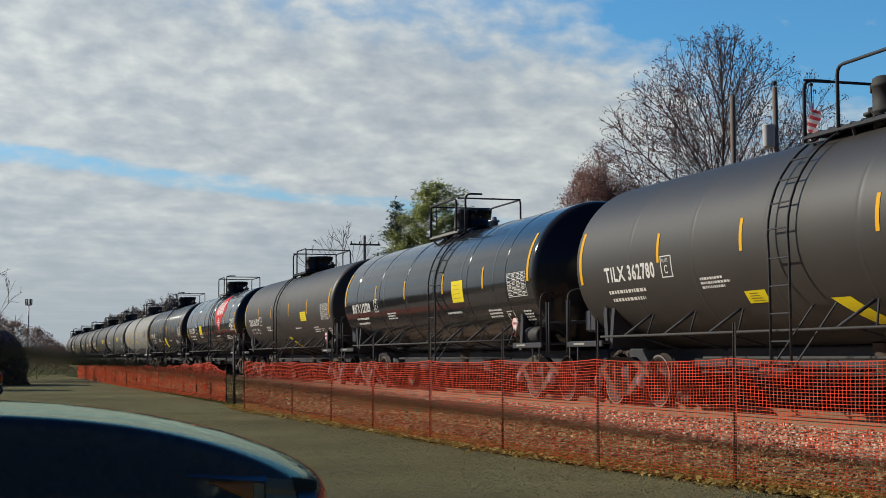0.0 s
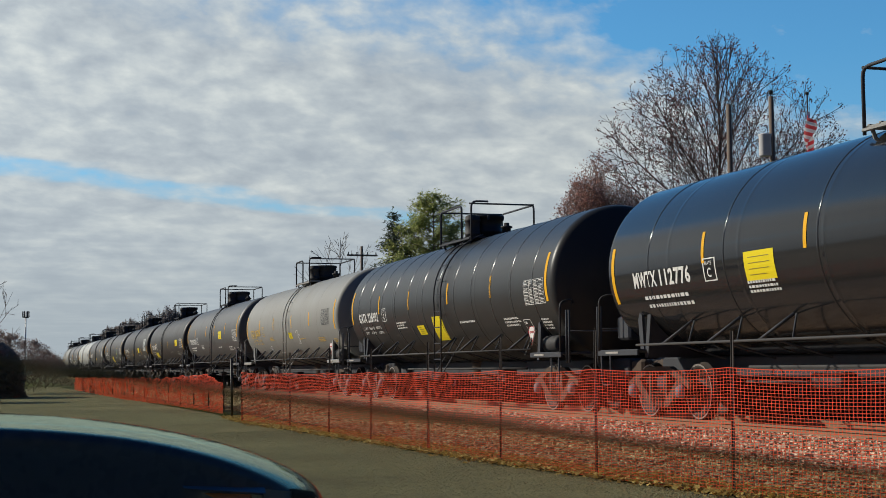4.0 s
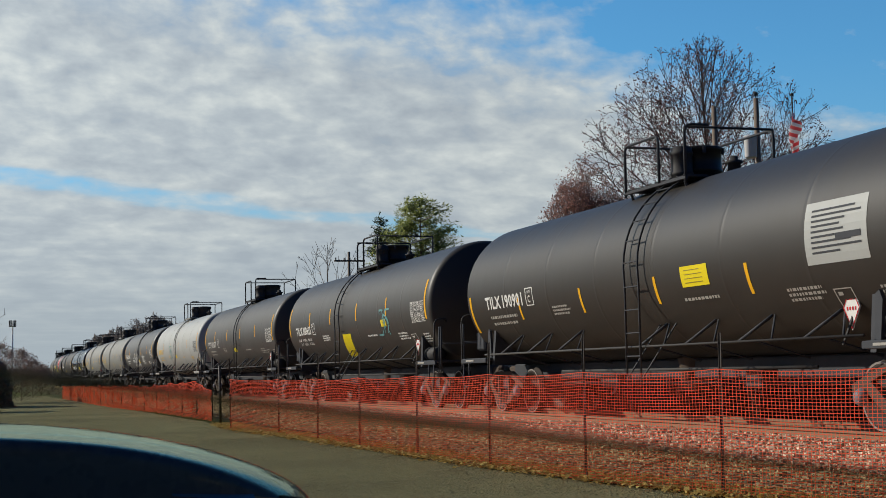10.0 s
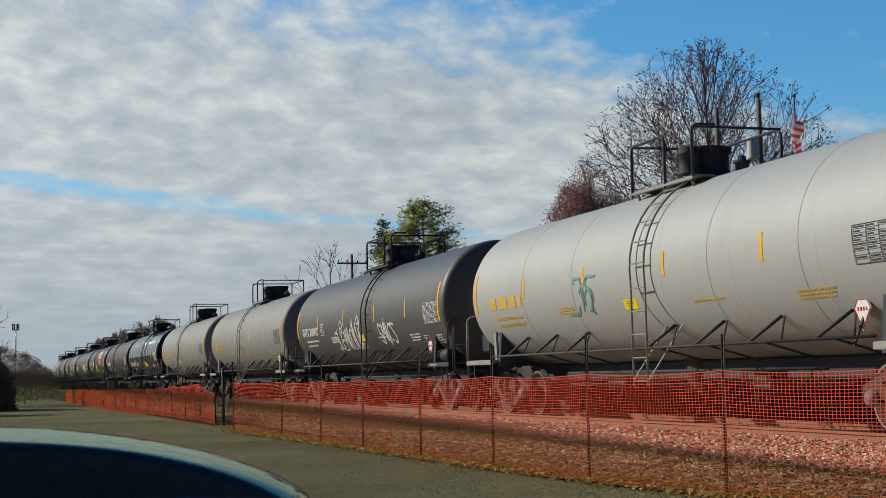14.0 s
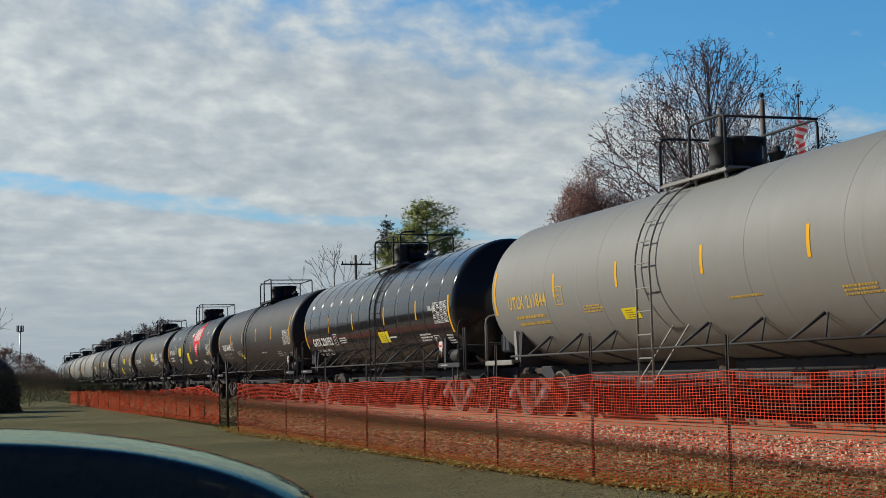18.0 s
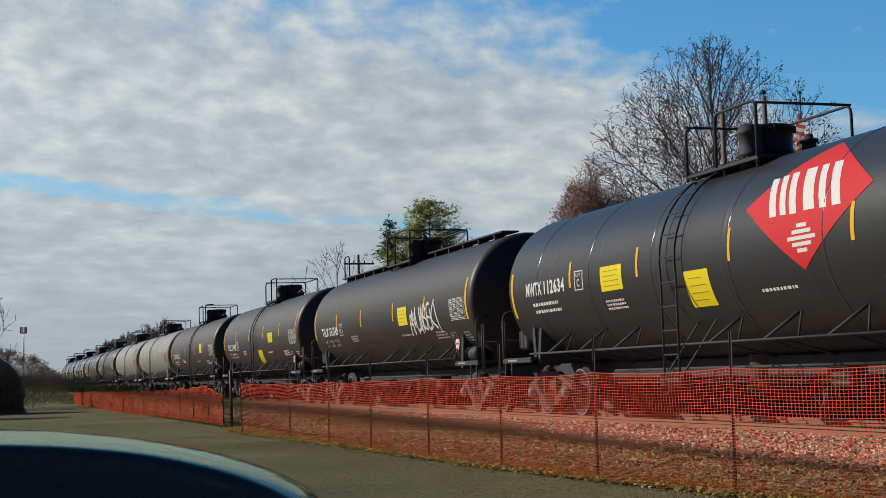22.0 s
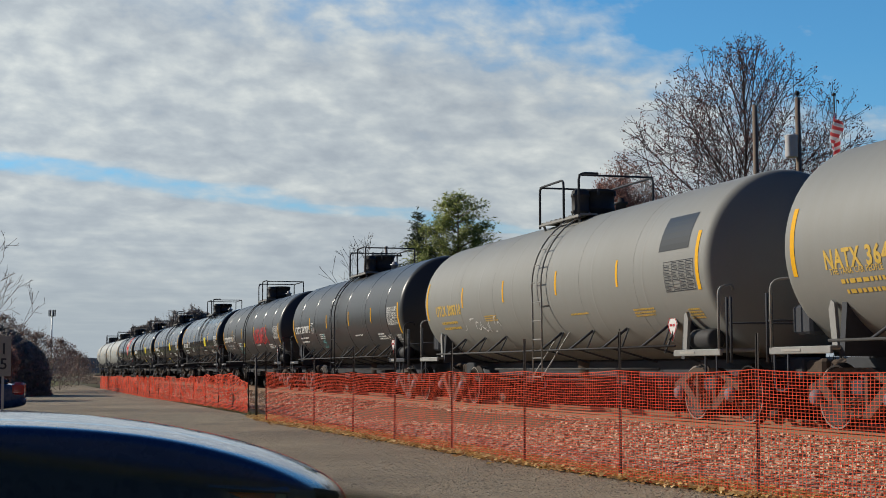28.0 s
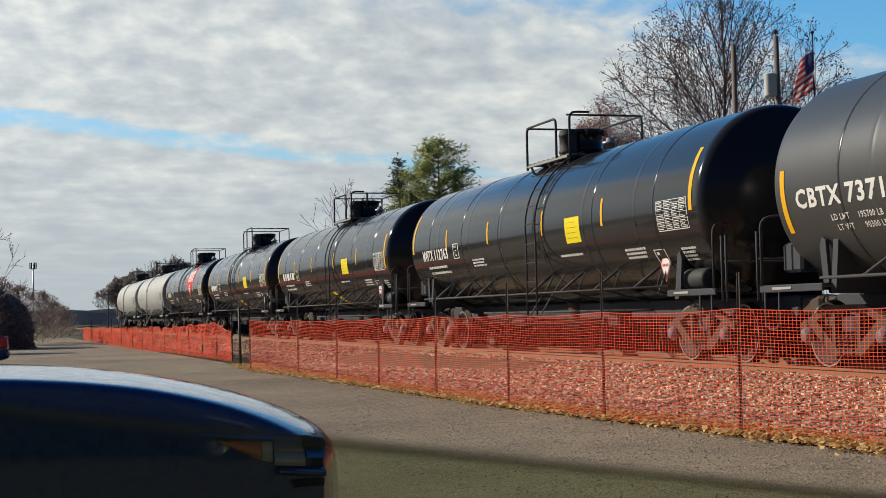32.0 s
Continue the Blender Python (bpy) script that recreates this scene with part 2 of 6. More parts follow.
def asphalt_mat():
    m, n, b, _ = material("worn_asphalt")
    v = n.add("ShaderNodeTexCoord").outputs["Object"]
    big2 = n.noise(v, 0.22, 6.0, 0.6)
    mid2 = n.noise(v, 1.6, 5.0, 0.65)
    vor = n.add("ShaderNodeTexVoronoi", Scale=60.0)
    n.link(v, vor.inputs["Vector"])
    peb = n.noise(v, 46.0, 6.0, 0.8)
    crk = n.add("ShaderNodeTexVoronoi", Scale=0.35)
    crk.feature = "DISTANCE_TO_EDGE"
    warp = n.add("ShaderNodeVectorMath")
    warp.operation = "ADD"
    n.link(v, warp.inputs[0])
    shift = n.add("ShaderNodeTexNoise", Scale=1.1, Detail=5.0)
    n.link(v, shift.inputs["Vector"])
    n.link(shift.outputs["Color"], warp.inputs[1])
    n.link(warp.outputs[0], crk.inputs["Vector"])
    c = n.mix(n.ramp(big2, [(0.36, 0.0), (0.64, 1.0)]), (0.228, 0.177, 0.115), (0.366, 0.292, 0.193))
    c = n.mix(n.math("MULTIPLY", n.ramp(mid2, [(0.46, 0.0), (0.72, 1.0)]), 0.5), c, (0.145, 0.12, 0.086))
    c = n.mix(n.ramp(peb, [(0.40, 0.0), (0.62, 1.0)]), n.mix(1.0, c, (0.34, 0.33, 0.31), "MULTIPLY"), n.mix(1.0, c, (1.75, 1.70, 1.60), "MULTIPLY"))
    c = n.mix(n.ramp(crk.outputs["Distance"], [(0.0, 0.35), (0.010, 0.0)]), c, (0.05, 0.043, 0.034))
    n.link(c, b.inputs["Base Color"])
    b.inputs["Roughness"].default_value = 0.88
    bump(n, b, n.math("ADD", n.math("MULTIPLY", vor.outputs["Distance"], 0.6), peb), 0.8, 0.016)
    return m


def ground_mat(name, a, b2, c2, scale=0.5):
    m, n, b, _ = material(name)
    v = n.add("ShaderNodeTexCoord").outputs["Object"]
    g, f = n.noise(v, scale, 5.0), n.noise(v, scale * 40, 4.0, 0.7)
    c = n.mix(n.ramp(g, [(0.35, 0.0), (0.65, 1.0)]), a, b2)
    c = n.mix(n.math("MULTIPLY", n.ramp(f, [(0.4, 0.0), (0.7, 1.0)]), 0.6), c, c2)
    n.link(c, b.inputs["Base Color"])
    b.inputs["Roughness"].default_value = 0.9
    b.inputs["Specular IOR Level"].default_value = 0.1
    bump(n, b, f, 0.6, 0.03)
    return m


ASPHALT = asphalt_mat()
TURF = ground_mat("winter_turf", (0.10, 0.105, 0.035), (0.17, 0.145, 0.06), (0.07, 0.07, 0.03), 0.25)
FIELD = ground_mat("far_field", (0.09, 0.09, 0.045), (0.15, 0.125, 0.07), (0.08, 0.075, 0.04), 0.02)
# bed colour darkened to give the shaded gaps between the stones
GRAVEL = ground_mat("darkened_ballast_bed", (0.100, 0.070, 0.045), (0.14, 0.100, 0.066), (0.06, 0.043, 0.029), 1.2)
PAD = ground_mat("pale_gravel", (0.145, 0.108, 0.066), (0.185, 0.140, 0.088), (0.11, 0.084, 0.054), 0.8)
# the blue haze of distance is put into the woods' own colour
HILL = ground_mat("haze_blue_woods", (0.036, 0.050, 0.070), (0.050, 0.066, 0.086), (0.030, 0.040, 0.056), 0.02)


def mesh_plastic():
    m, n, b, out = material("orange_mesh_plastic")
    v = n.add("ShaderNodeTexCoord").outputs["Object"]
    g = n.noise(v, 0.8, 3.0)
    col = n.mix(g, (0.80, 0.075, 0.034), (0.90, 0.135, 0.060))
    n.link(col, b.inputs["Base Color"])
    b.inputs["Roughness"].default_value = 0.5
    b.inputs["Specular IOR Level"].default_value = 0.15
    tr = n.add("ShaderNodeBsdfTranslucent")
    n.link(col, tr.inputs[0])
    mx = n.add("ShaderNodeMixShader", Fac=0.30)
    n.link(b.outputs[0], mx.inputs[1]), n.link(tr.outputs[0], mx.inputs[2])
    n.link(mx.outputs[0], out.inputs[0])
    return m


ORANGE = mesh_plastic()


def car_paint(name, col, flake=0.25):
    m, n, b, _ = material(name)
    v = n.add("ShaderNodeTexCoord").outputs["Object"]
    n.link(n.mix(n.noise(v, 3.0, 4.0), col, tuple(c * 1.25 for c in col)), b.inputs["Base Color"])
    b.inputs["Metallic"].default_value = flake
    n.link(n.math("ADD", 0.2, n.math("MULTIPLY", n.noise(v, 14.0, 4.0), 0.16)), b.inputs["Roughness"])
    b.inputs["Specular IOR Level"].default_value = 0.2
    b.inputs["Coat Weight"].default_value = 1.0
    b.inputs["Coat Roughness"].default_value = 0.05
    return m


BLUECAR = car_paint("blue_car_paint", (0.022, 0.056, 0.150), 0.1)
GREENCAR = car_paint("dark_green_car_paint", (0.012, 0.022, 0.026))
RUBBER = plain("rubber", (0.02, 0.02, 0.02), 0.75)


def lens_mat(name, col, rough=0.12, trans=0.6):
    m, n, b, _ = material(name)
    b.inputs["Base Color"].default_value = (*col, 1)
    b.inputs["Roughness"].default_value = rough
    b.inputs["Transmission Weight"].default_value = trans
    b.inputs["Coat Weight"].default_value = 1.0
    return m


# brighter blue in place of the sky's reflection on the car paint
SKYSHINE = plain("painted_sky_shine", (0.09, 0.30, 0.66), 0.16, 0.35, 0.15, 12)
AMBER = lens_mat("amber_lens", (0.75, 0.24, 0.05), 0.2, 0.1)
CLEAR = lens_mat("clear_lens", (0.62, 0.58, 0.46), 0.15, 0.25)
SMOKED = lens_mat("smoky_lens", (0.30, 0.26, 0.22), 0.2, 0.1)
REDLENS = lens_mat("red_lens", (0.65, 0.03, 0.025), 0.2, 0.1)
WINDOWG = lens_mat("dark_car_window", (0.03, 0.035, 0.035), 0.06, 0.0)


def tint_glass():
    m, n, b, out = material("green_tinted_glass")
    tp = n.add("ShaderNodeBsdfTransparent")
    tp.inputs[0].default_value = (0.75, 0.795, 0.68, 1)
    gl = n.add("ShaderNodeBsdfGlossy", Roughness=0.02)
    fr = n.add("ShaderNodeFresnel", IOR=1.5)
    mx = n.add("ShaderNodeMixShader")
    n.link(n.math("MULTIPLY", fr.outputs[0], 0.5), mx.inputs[0])
    n.link(tp.outputs[0], mx.inputs[1]), n.link(gl.outputs[0], mx.inputs[2])
    n.link(mx.outputs[0], out.inputs[0])
    return m


TINT = tint_glass()


def ground_edge():
    """The ground rim of the pane: dull, and a little of the light comes through."""
    m, n, b, out = material("ground_glass_edge")
    v = n.add("ShaderNodeTexCoord").outputs["Object"]
    n.link(n.mix(n.noise(v, 30.0, 3.0), (0.20, 0.19, 0.125), (0.26, 0.245, 0.165)), b.inputs["Base Color"])
    b.inputs["Roughness"].default_value = 0.8
    b.inputs["Specular IOR Level"].default_value = 0.0
    tp = n.add("ShaderNodeBsdfTransparent")
    tp.inputs[0].default_value = (0.9, 0.9, 0.85, 1)
    mx = n.add("ShaderNodeMixShader", Fac=0.30)
    n.link(b.outputs[0], mx.inputs[1]), n.link(tp.outputs[0], mx.inputs[2])
    n.link(mx.outputs[0], out.inputs[0])
    return m


GLASSEDGE = ground_edge()


# ---- mesh tools ----
class M:
    """Collects vertices and faces of one mesh."""
    def __init__(self):
        self.v, self.f, self.s, self.m, self.now = [], [], [], [], 0

    def put(self, vs, fs, smooth=False):
        k = len(self.v)
        self.v += [tuple(p) for p in vs]
        self.f += [tuple(i + k for i in q) for q in fs]
        self.s += [smooth] * len(fs)
        self.m += [self.now] * len(fs)
        return self

    def box(self, c, s, rz=0.0, rx=0.0, ry=0.0, cut=0.0):
        """A box with its edges cut off a little."""
        e = Euler((rx, ry, rz)).to_matrix()
        hx, hy, hz = (a / 2 for a in s)
        if cut <= 0:
            vs = [(x, y, z) for z in (-hz, hz) for y in (-hy, hy) for x in (-hx, hx)]
            fs = [(0, 2, 3, 1), (4, 5, 7, 6), (0, 1, 5, 4), (2, 6, 7, 3), (0, 4, 6, 2), (1, 3, 7, 5)]
        else:
            k = min(cut, hx * 0.9, hy * 0.9, hz * 0.9)
            ring = [(hx, -hy + k), (hx, hy - k), (hx - k, hy), (-hx + k, hy), (-hx, hy - k), (-hx, -hy + k), (-hx + k, -hy), (hx - k, -hy)]
            vs, fs = [], []
            for z, q in ((-hz, k), (-hz + k, 0), (hz - k, 0), (hz, k)):
                for x, y in ring:
                    vs.append((x - math.copysign(q, x) if q else x, y - math.copysign(q, y) if q else y, z))
            for r in range(3):
                for i in range(8):
                    j = (i + 1) % 8
                    fs.append((r * 8 + i, r * 8 + j, r * 8 + 8 + j, r * 8 + 8 + i))
            fs += [tuple(range(7, -1, -1)), tuple(range(24, 32))]
        c = Vector(c)
        return self.put([c + e @ Vector(p) for p in vs], fs)

    def tube(self, pts, r, n=6, caps=True, r2=None):
        """A round bar along pts; r may run to r2."""
        pts = [Vector(p) for p in pts]
        vs, fs = [], []
        last = None
        for i, p in enumerate(pts):
            d = (pts[min(i + 1, len(pts) - 1)] - pts[max(i - 1, 0)])
            d = d.normalized() if d.length > 1e-9 else Vector((0, 0, 1))
            if last is None:
                a = d.cross(Vector((0, 0, 1)) if abs(d.z) < 0.9 else Vector((1, 0, 0))).normalized()
            else:
                a = (last - d * last.dot(d))
                a = a.normalized() if a.length > 1e-6 else d.orthogonal().normalized()
            last = a
            b = d.cross(a)
            rr = r if r2 is None else r + (r2 - r) * i / max(1, len(pts) - 1)
            vs += [p + (a * math.cos(q) + b * math.sin(q)) * rr for q in (2 * math.pi * j / n for j in range(n))]
        for i in range(len(pts) - 1):
            for j in range(n):
                k = (j + 1) % n
                fs.append((i * n + j, i * n + k, i * n + n + k, i * n + n + j))
        if caps:
            fs += [tuple(range(n - 1, -1, -1)), tuple(range(len(vs) - n, len(vs)))]
        return self.put(vs, fs, n > 5)

    def turn(self, profile, origin, axis="y", n=24):
        """A turned body: (along, radius) pairs."""
        vs, fs = [], []
        for a, r in profile:
            for j in range(n):
                q = 2 * math.pi * j / n
                c, s = r * math.cos(q), r * math.sin(q)
                vs.append({"y": (c, a, s), "x": (a, c, s), "z": (c, s, a)}[axis])
        for i in range(len(profile) - 1):
            for j in range(n):
                k = (j + 1) % n
                fs.append((i * n + j, i * n + k, i * n + n + k, i * n + n + j))
        o = Vector(origin)
        return self.put([o + Vector(p) for p in vs], fs, True)

    def plate(self, outline, origin, u, v, thick):
        """A flat plate of that outline (u, v pairs), thick along u x v."""
        o, u, v = Vector(origin), Vector(u), Vector(v)
        w = u.cross(v).normalized() * thick
        k = len(outline)
        vs = [o + u * a + v * b for a, b in outline] + [o + u * a + v * b + w for a, b in outline]
        fs = [tuple(range(k - 1, -1, -1)), tuple(range(k, 2 * k))]
        fs += [(i, (i + 1) % k, k + (i + 1) % k, k + i) for i in range(k)]
        return self.put(vs, fs)

    def mesh(self, name, mat):
        me = bpy.data.meshes.new(name)
        me.from_pydata(self.v, [], self.f)
        me.polygons.foreach_set("use_smooth", self.s)
        me.polygons.foreach_set("material_index", self.m)
        for m in (mat if isinstance(mat, (list, tuple)) else [mat]):
            me.materials.append(m)
        me.update()
        return me


def part(name, geo, mat, parent=None, label="", at=None):
    """One mesh object under a thing or a part."""
    ob = new(name, geo.mesh(name, mat) if isinstance(geo, M) else geo)
    if parent is not None:
        ob.parent = parent
    if at is not None:
        ob.matrix_basis = at
    if label:
        tagged(ob, label)
    return ob


def thing(name, label, category, group="", at=None, kind=""):
    ob = new(name)
    ob.empty_display_size = 0.2
    if at is not None:
        ob.matrix_basis = at
    return tagged(ob, label, category, group, kind)


# ---- the track's line ----
TRACK_X, RAIL_Z, BEND, RADIUS = 11.9, 0.46, 185.0, 620.0


def on_track(s, x=0.0, z=0.0):
    """A place s metres along the track, x to its right: position and heading in degrees."""
    if s <= BEND:
        return (TRACK_X + x, s, z), 0.0
    a = (s - BEND) / RADIUS
    return (TRACK_X + RADIUS - (RADIUS - x) * math.cos(a), BEND + (RADIUS - x) * math.sin(a), z), -math.degrees(a)


def sweep(section, stations):
    """A band with that cross-section (x, z) along the track."""
    g = M()
    k = len(section)
    vs = [on_track(s, x, z)[0] for s in stations for x, z in section]
    fs = [(i * k + j, i * k + j + 1, i * k + k + j + 1, i * k + k + j) for i in range(len(stations) - 1) for j in range(k - 1)]
    return g.put(vs, fs, False)


# ---- ground ----
def lot_edge(y):
    """Where the asphalt ends and the strip of leaves at the fence begins."""
    return float(np.interp(y, [-10, 6, 13.3, 18.9, 28.4, 36, 43, 60, 110], [8.6, 8.1, 7.35, 6.85, 6.6, 6.3, 6.75, 6.6, 6.2]))


g = M()
xs = np.concatenate([np.linspace(-1500, -40, 10), np.linspace(-30, 8, 20), np.linspace(9, 60, 12), np.linspace(80, 1800, 12)])
ys = np.concatenate([np.linspace(-400, -20, 6), np.linspace(-15, 120, 46), np.linspace(140, 3000, 20)])
vs = [(x, y, -0.03 + (-0.0008 * max(0, y - 150) if y < 2000 else -1.48)) for y in ys for x in xs]
nx = len(xs)
g.put(vs, [(j * nx + i, j * nx + i + 1, j * nx + nx + i + 1, j * nx + nx + i) for j in range(len(ys) - 1) for i in range(nx - 1)], True)
tagged(part("ground", g, FIELD), "brown and green winter field reaching the horizon", "ground", kind="structure")

g = M()
ys = list(np.linspace(-14, 125, 90))
vs, fs = [], []
for y in ys:
    e = lot_edge(y) - 0.05 + 0.08 * noise.noise((y * 0.9, 3.1, 0))
    west = -26 if y < 78 else -26 + (y - 78) * 0.62
    vs += [(west, y, 0.0), ((west + e) / 2, y, 0.004), (e, y, 0.0), (e + 0.02, y, -0.05)]
for i in range(len(ys) - 1):
    fs += [(i * 4 + j, i * 4 + j + 1, i * 4 + 5 + j, i * 4 + 4 + j) for j in range(3)]
g.put(vs, fs)
tagged(part("pavement", g, ASPHALT), "worn grey-brown asphalt parking lot with loose grit", "parking lot", kind="structure")

# grass banks beyond the lot
g = M()
for x0, x1, y0, y1, h in ((-30, 3.6, 84, 96, 0.10), (-40, 5.4, 104, 190, 0.16)):
    n1, n2 = 22, 8
    vs = []
    for j in range(n2):
        for i in range(n1):
            u, w = i / (n1 - 1), j / (n2 - 1)
            x, y = x0 + (x1 - x0) * u, y0 + (y1 - y0) * w + 1.5 * math.sin(u * 5)
            k = min(1, 4 * min(u, 1 - u), 4 * min(w, 1 - w))
            vs.append((x, y, -0.02 + h * k + 0.05 * noise.noise((x * 0.5, y * 0.5, 0)) * k))
    g.put(vs, [(j * n1 + i, j * n1 + i + 1, j * n1 + n1 + i + 1, j * n1 + n1 + i) for j in range(n2 - 1) for i in range(n1 - 1)], True)
tagged(part("lawn", g, TURF), "low banks of patchy winter grass beyond the lot", "lawn", kind="structure")

# ballast bed: toe beside the fence, crown under the ties
STATIONS = list(np.linspace(-30, 60, 91)) + list(np.linspace(66, 600, 100))
bed = sweep([(-4.3, -0.02), (-3.2, 0.03), (-2.35, 0.16), (-1.75, 0.27), (-1.3, 0.31), (1.3, 0.31), (1.8, 0.26), (3.4, -0.02)], STATIONS)
bed.v = [(x + 0.05 * noise.noise((x * 2, y * 2, 1)), y, z + 0.035 * noise.noise((x * 3, y * 3, 2))) for x, y, z in bed.v]
bed = tagged(part("track_bed", bed, GRAVEL), "sloping ballast bed, coloured dark as shade between the stones", "track bed", kind="structure")


def scatter_stones(count, place, size, seed):
    """Broken six-sided stones, as arrays."""
    rng = np.random.default_rng(seed)
    base = np.array([(x, y, z) for z in (-1, 1) for y in (-1, 1) for x in (-1, 1)], float) * 0.72
    quad = np.array([(0, 2, 3, 1), (4, 5, 7, 6), (0, 1, 5, 4), (2, 6, 7, 3), (0, 4, 6, 2), (1, 3, 7, 5)])
    pos = np.array([place(rng) for _ in range(count)])
    s = size * rng.uniform(0.55, 1.35, (count, 1, 1))
    v = base[None] * rng.uniform(0.65, 1.15, (count, 1, 3)) + rng.uniform(-0.30, 0.30, (count, 8, 3))
    a = rng.uniform(0, 6.28, count)
    c, d = np.cos(a), np.sin(a)
    rx = v[..., 0] * c[:, None] - v[..., 1] * d[:, None]
    ry = v[..., 0] * d[:, None] + v[..., 1] * c[:, None]
    v = np.stack([rx, ry, v[..., 2] * 0.8], -1) * s + pos[:, None]
    me = bpy.data.meshes.new("stones")
    me.from_pydata(v.reshape(-1, 3).tolist(), [], (quad[None] + 8 * np.arange(count)[:, None, None]).reshape(-1, 4).tolist())
    me.materials.append(STONE)
    return me


def bed_height(x):
    return float(np.interp(x - TRACK_X, [-4.3, -3.2, -2.35, -1.75, -1.3, 1.3, 1.8], [-0.02, 0.03, 0.16, 0.27, 0.31, 0.31, 0.26]))


def near_stone(rng):
    y = 9.0 + 30.0 * rng.random() ** 1.45
    x = TRACK_X - 4.15 + 3.35 * rng.random()
    return x, y, bed_height(x) + rng.uniform(-0.01, 0.03)


def far_stone(rng):
    y = 33.0 + 53.0 * rng.random() ** 1.4
    x = TRACK_X - 4.0 + 3.1 * rng.random()
    return x, y, bed_height(x) + rng.uniform(-0.01, 0.03)


tagged(part("ballast_stones", scatter_stones(60000, near_stone, 0.037, 5), STONE), "loose broken ballast stones, grey and pinkish tan", "ballast", kind="stuff")
tagged(part("ballast_stones", scatter_stones(12000, far_stone, 0.045, 6), STONE), "loose broken ballast stones, grey and pinkish tan", "ballast", kind="stuff")

def lot_chip(rng):
    y = 7.0 + 24.0 * rng.random() ** 1.5
    x = lot_edge(y) - 0.1 - 5.0 * rng.random() ** 1.3
    return x, y, -0.001


chips = scatter_stones(34000, lot_chip, 0.009, 9)
chips.materials.clear()
chips.materials.append(CHIP)
tagged(part("loose_grit", chips, None), "loose stone chips and grit lying on the asphalt", "grit", kind="stuff")

# pale pad beside the track
g = M()
n1, n2 = 30, 8
vs = []
for j in range(n2):
    for i in range(n1):
        u, w = i / (n1 - 1), j / (n2 - 1)
        y = 23.5 + 17.5 * u
        x0, x1 = 9.75 - 1.35 * min(1, u * 1.6), 10.55
        x = x0 + (x1 - x0) * w
        k = min(1, 5 * min(w, 1 - w), 6 * min(u, 1 - u))
        vs.append((x, y, bed_height(x) - 0.05 + 0.13 * k + 0.02 * noise.noise((x * 2, y * 2, 7))))
g.put(vs, [(j * n1 + i, j * n1 + i + 1, j * n1 + n1 + i + 1, j * n1 + n1 + i) for j in range(n2 - 1) for i in range(n1 - 1)], True)
tagged(part("gravel_path", g, PAD), "pale compacted gravel path beside the track", "path", kind="structure")

# rails: foot, web and head
RAIL = [(-0.07, 0.0), (-0.07, 0.012), (-0.012, 0.03), (-0.012, 0.125), (-0.036, 0.135), (-0.036, 0.168), (0.036, 0.168), (0.036, 0.135), (0.012, 0.125), (0.012, 0.03), (0.07, 0.012), (0.07, 0.0)]
for side in (-0.755, 0.755):
    rail = part("rail", sweep([(side + x, RAIL_Z - 0.17 + z) for x, z in RAIL], STATIONS), RUST)
    tagged(rail, "rusty brown steel rail with a worn head", "rail", "rails", kind="structure")

# leaves and dry grass along the fence
rng = np.random.default_rng(11)
v, f = [], []
for i in range(26000):
    y = 6 + 34 * rng.random() ** 1.4
    x = lot_edge(y) + rng.normal(0.20, 0.20)
    if x < lot_edge(y) - 0.25 and rng.random() < 0.6:
        continue
    a, s, t1 = rng.uniform(0, 6.28), rng.uniform(0.018, 0.055), rng.uniform(-0.7, 0.7)
    z = max(0.006, 0.02 + rng.uniform(0, 0.05))
    ca, sa = math.cos(a) * s, math.sin(a) * s
    k = len(v)
    v += [(x - ca, y - sa, z), (x + sa * 0.6, y - ca * 0.6, z + s * t1), (x + ca, y + sa, z + s * 0.4), (x - sa * 0.6, y + ca * 0.6, z - 0.004)]
    f.append((k, k + 1, k + 2, k + 3))
g = M().put(v, f)
tagged(part("fallen_leaves", g, LEAF), "drift of dry brown leaves along the fence foot", "leaves", kind="stuff")
v, f = [], []
for i in range(7000):
    y = 6 + 70 * rng.random() ** 1.8
    x = lot_edge(y) + abs(rng.normal(0.05, 0.16))
    h, a = rng.uniform(0.03, 0.11), rng.uniform(0, 6.28)
    dx, dy = 0.006 * math.cos(a), 0.006 * math.sin(a)
    k = len(v)
    v += [(x - dx, y - dy, 0.0), (x + dx, y + dy, 0.0), (x + rng.normal(0, 0.03), y + rng.normal(0, 0.03), h)]
    f.append((k, k + 1, k + 2))
tagged(part("grass_tufts", M().put(v, f), GRASS), "short tufts of dry grass at the asphalt edge", "grass", kind="stuff")


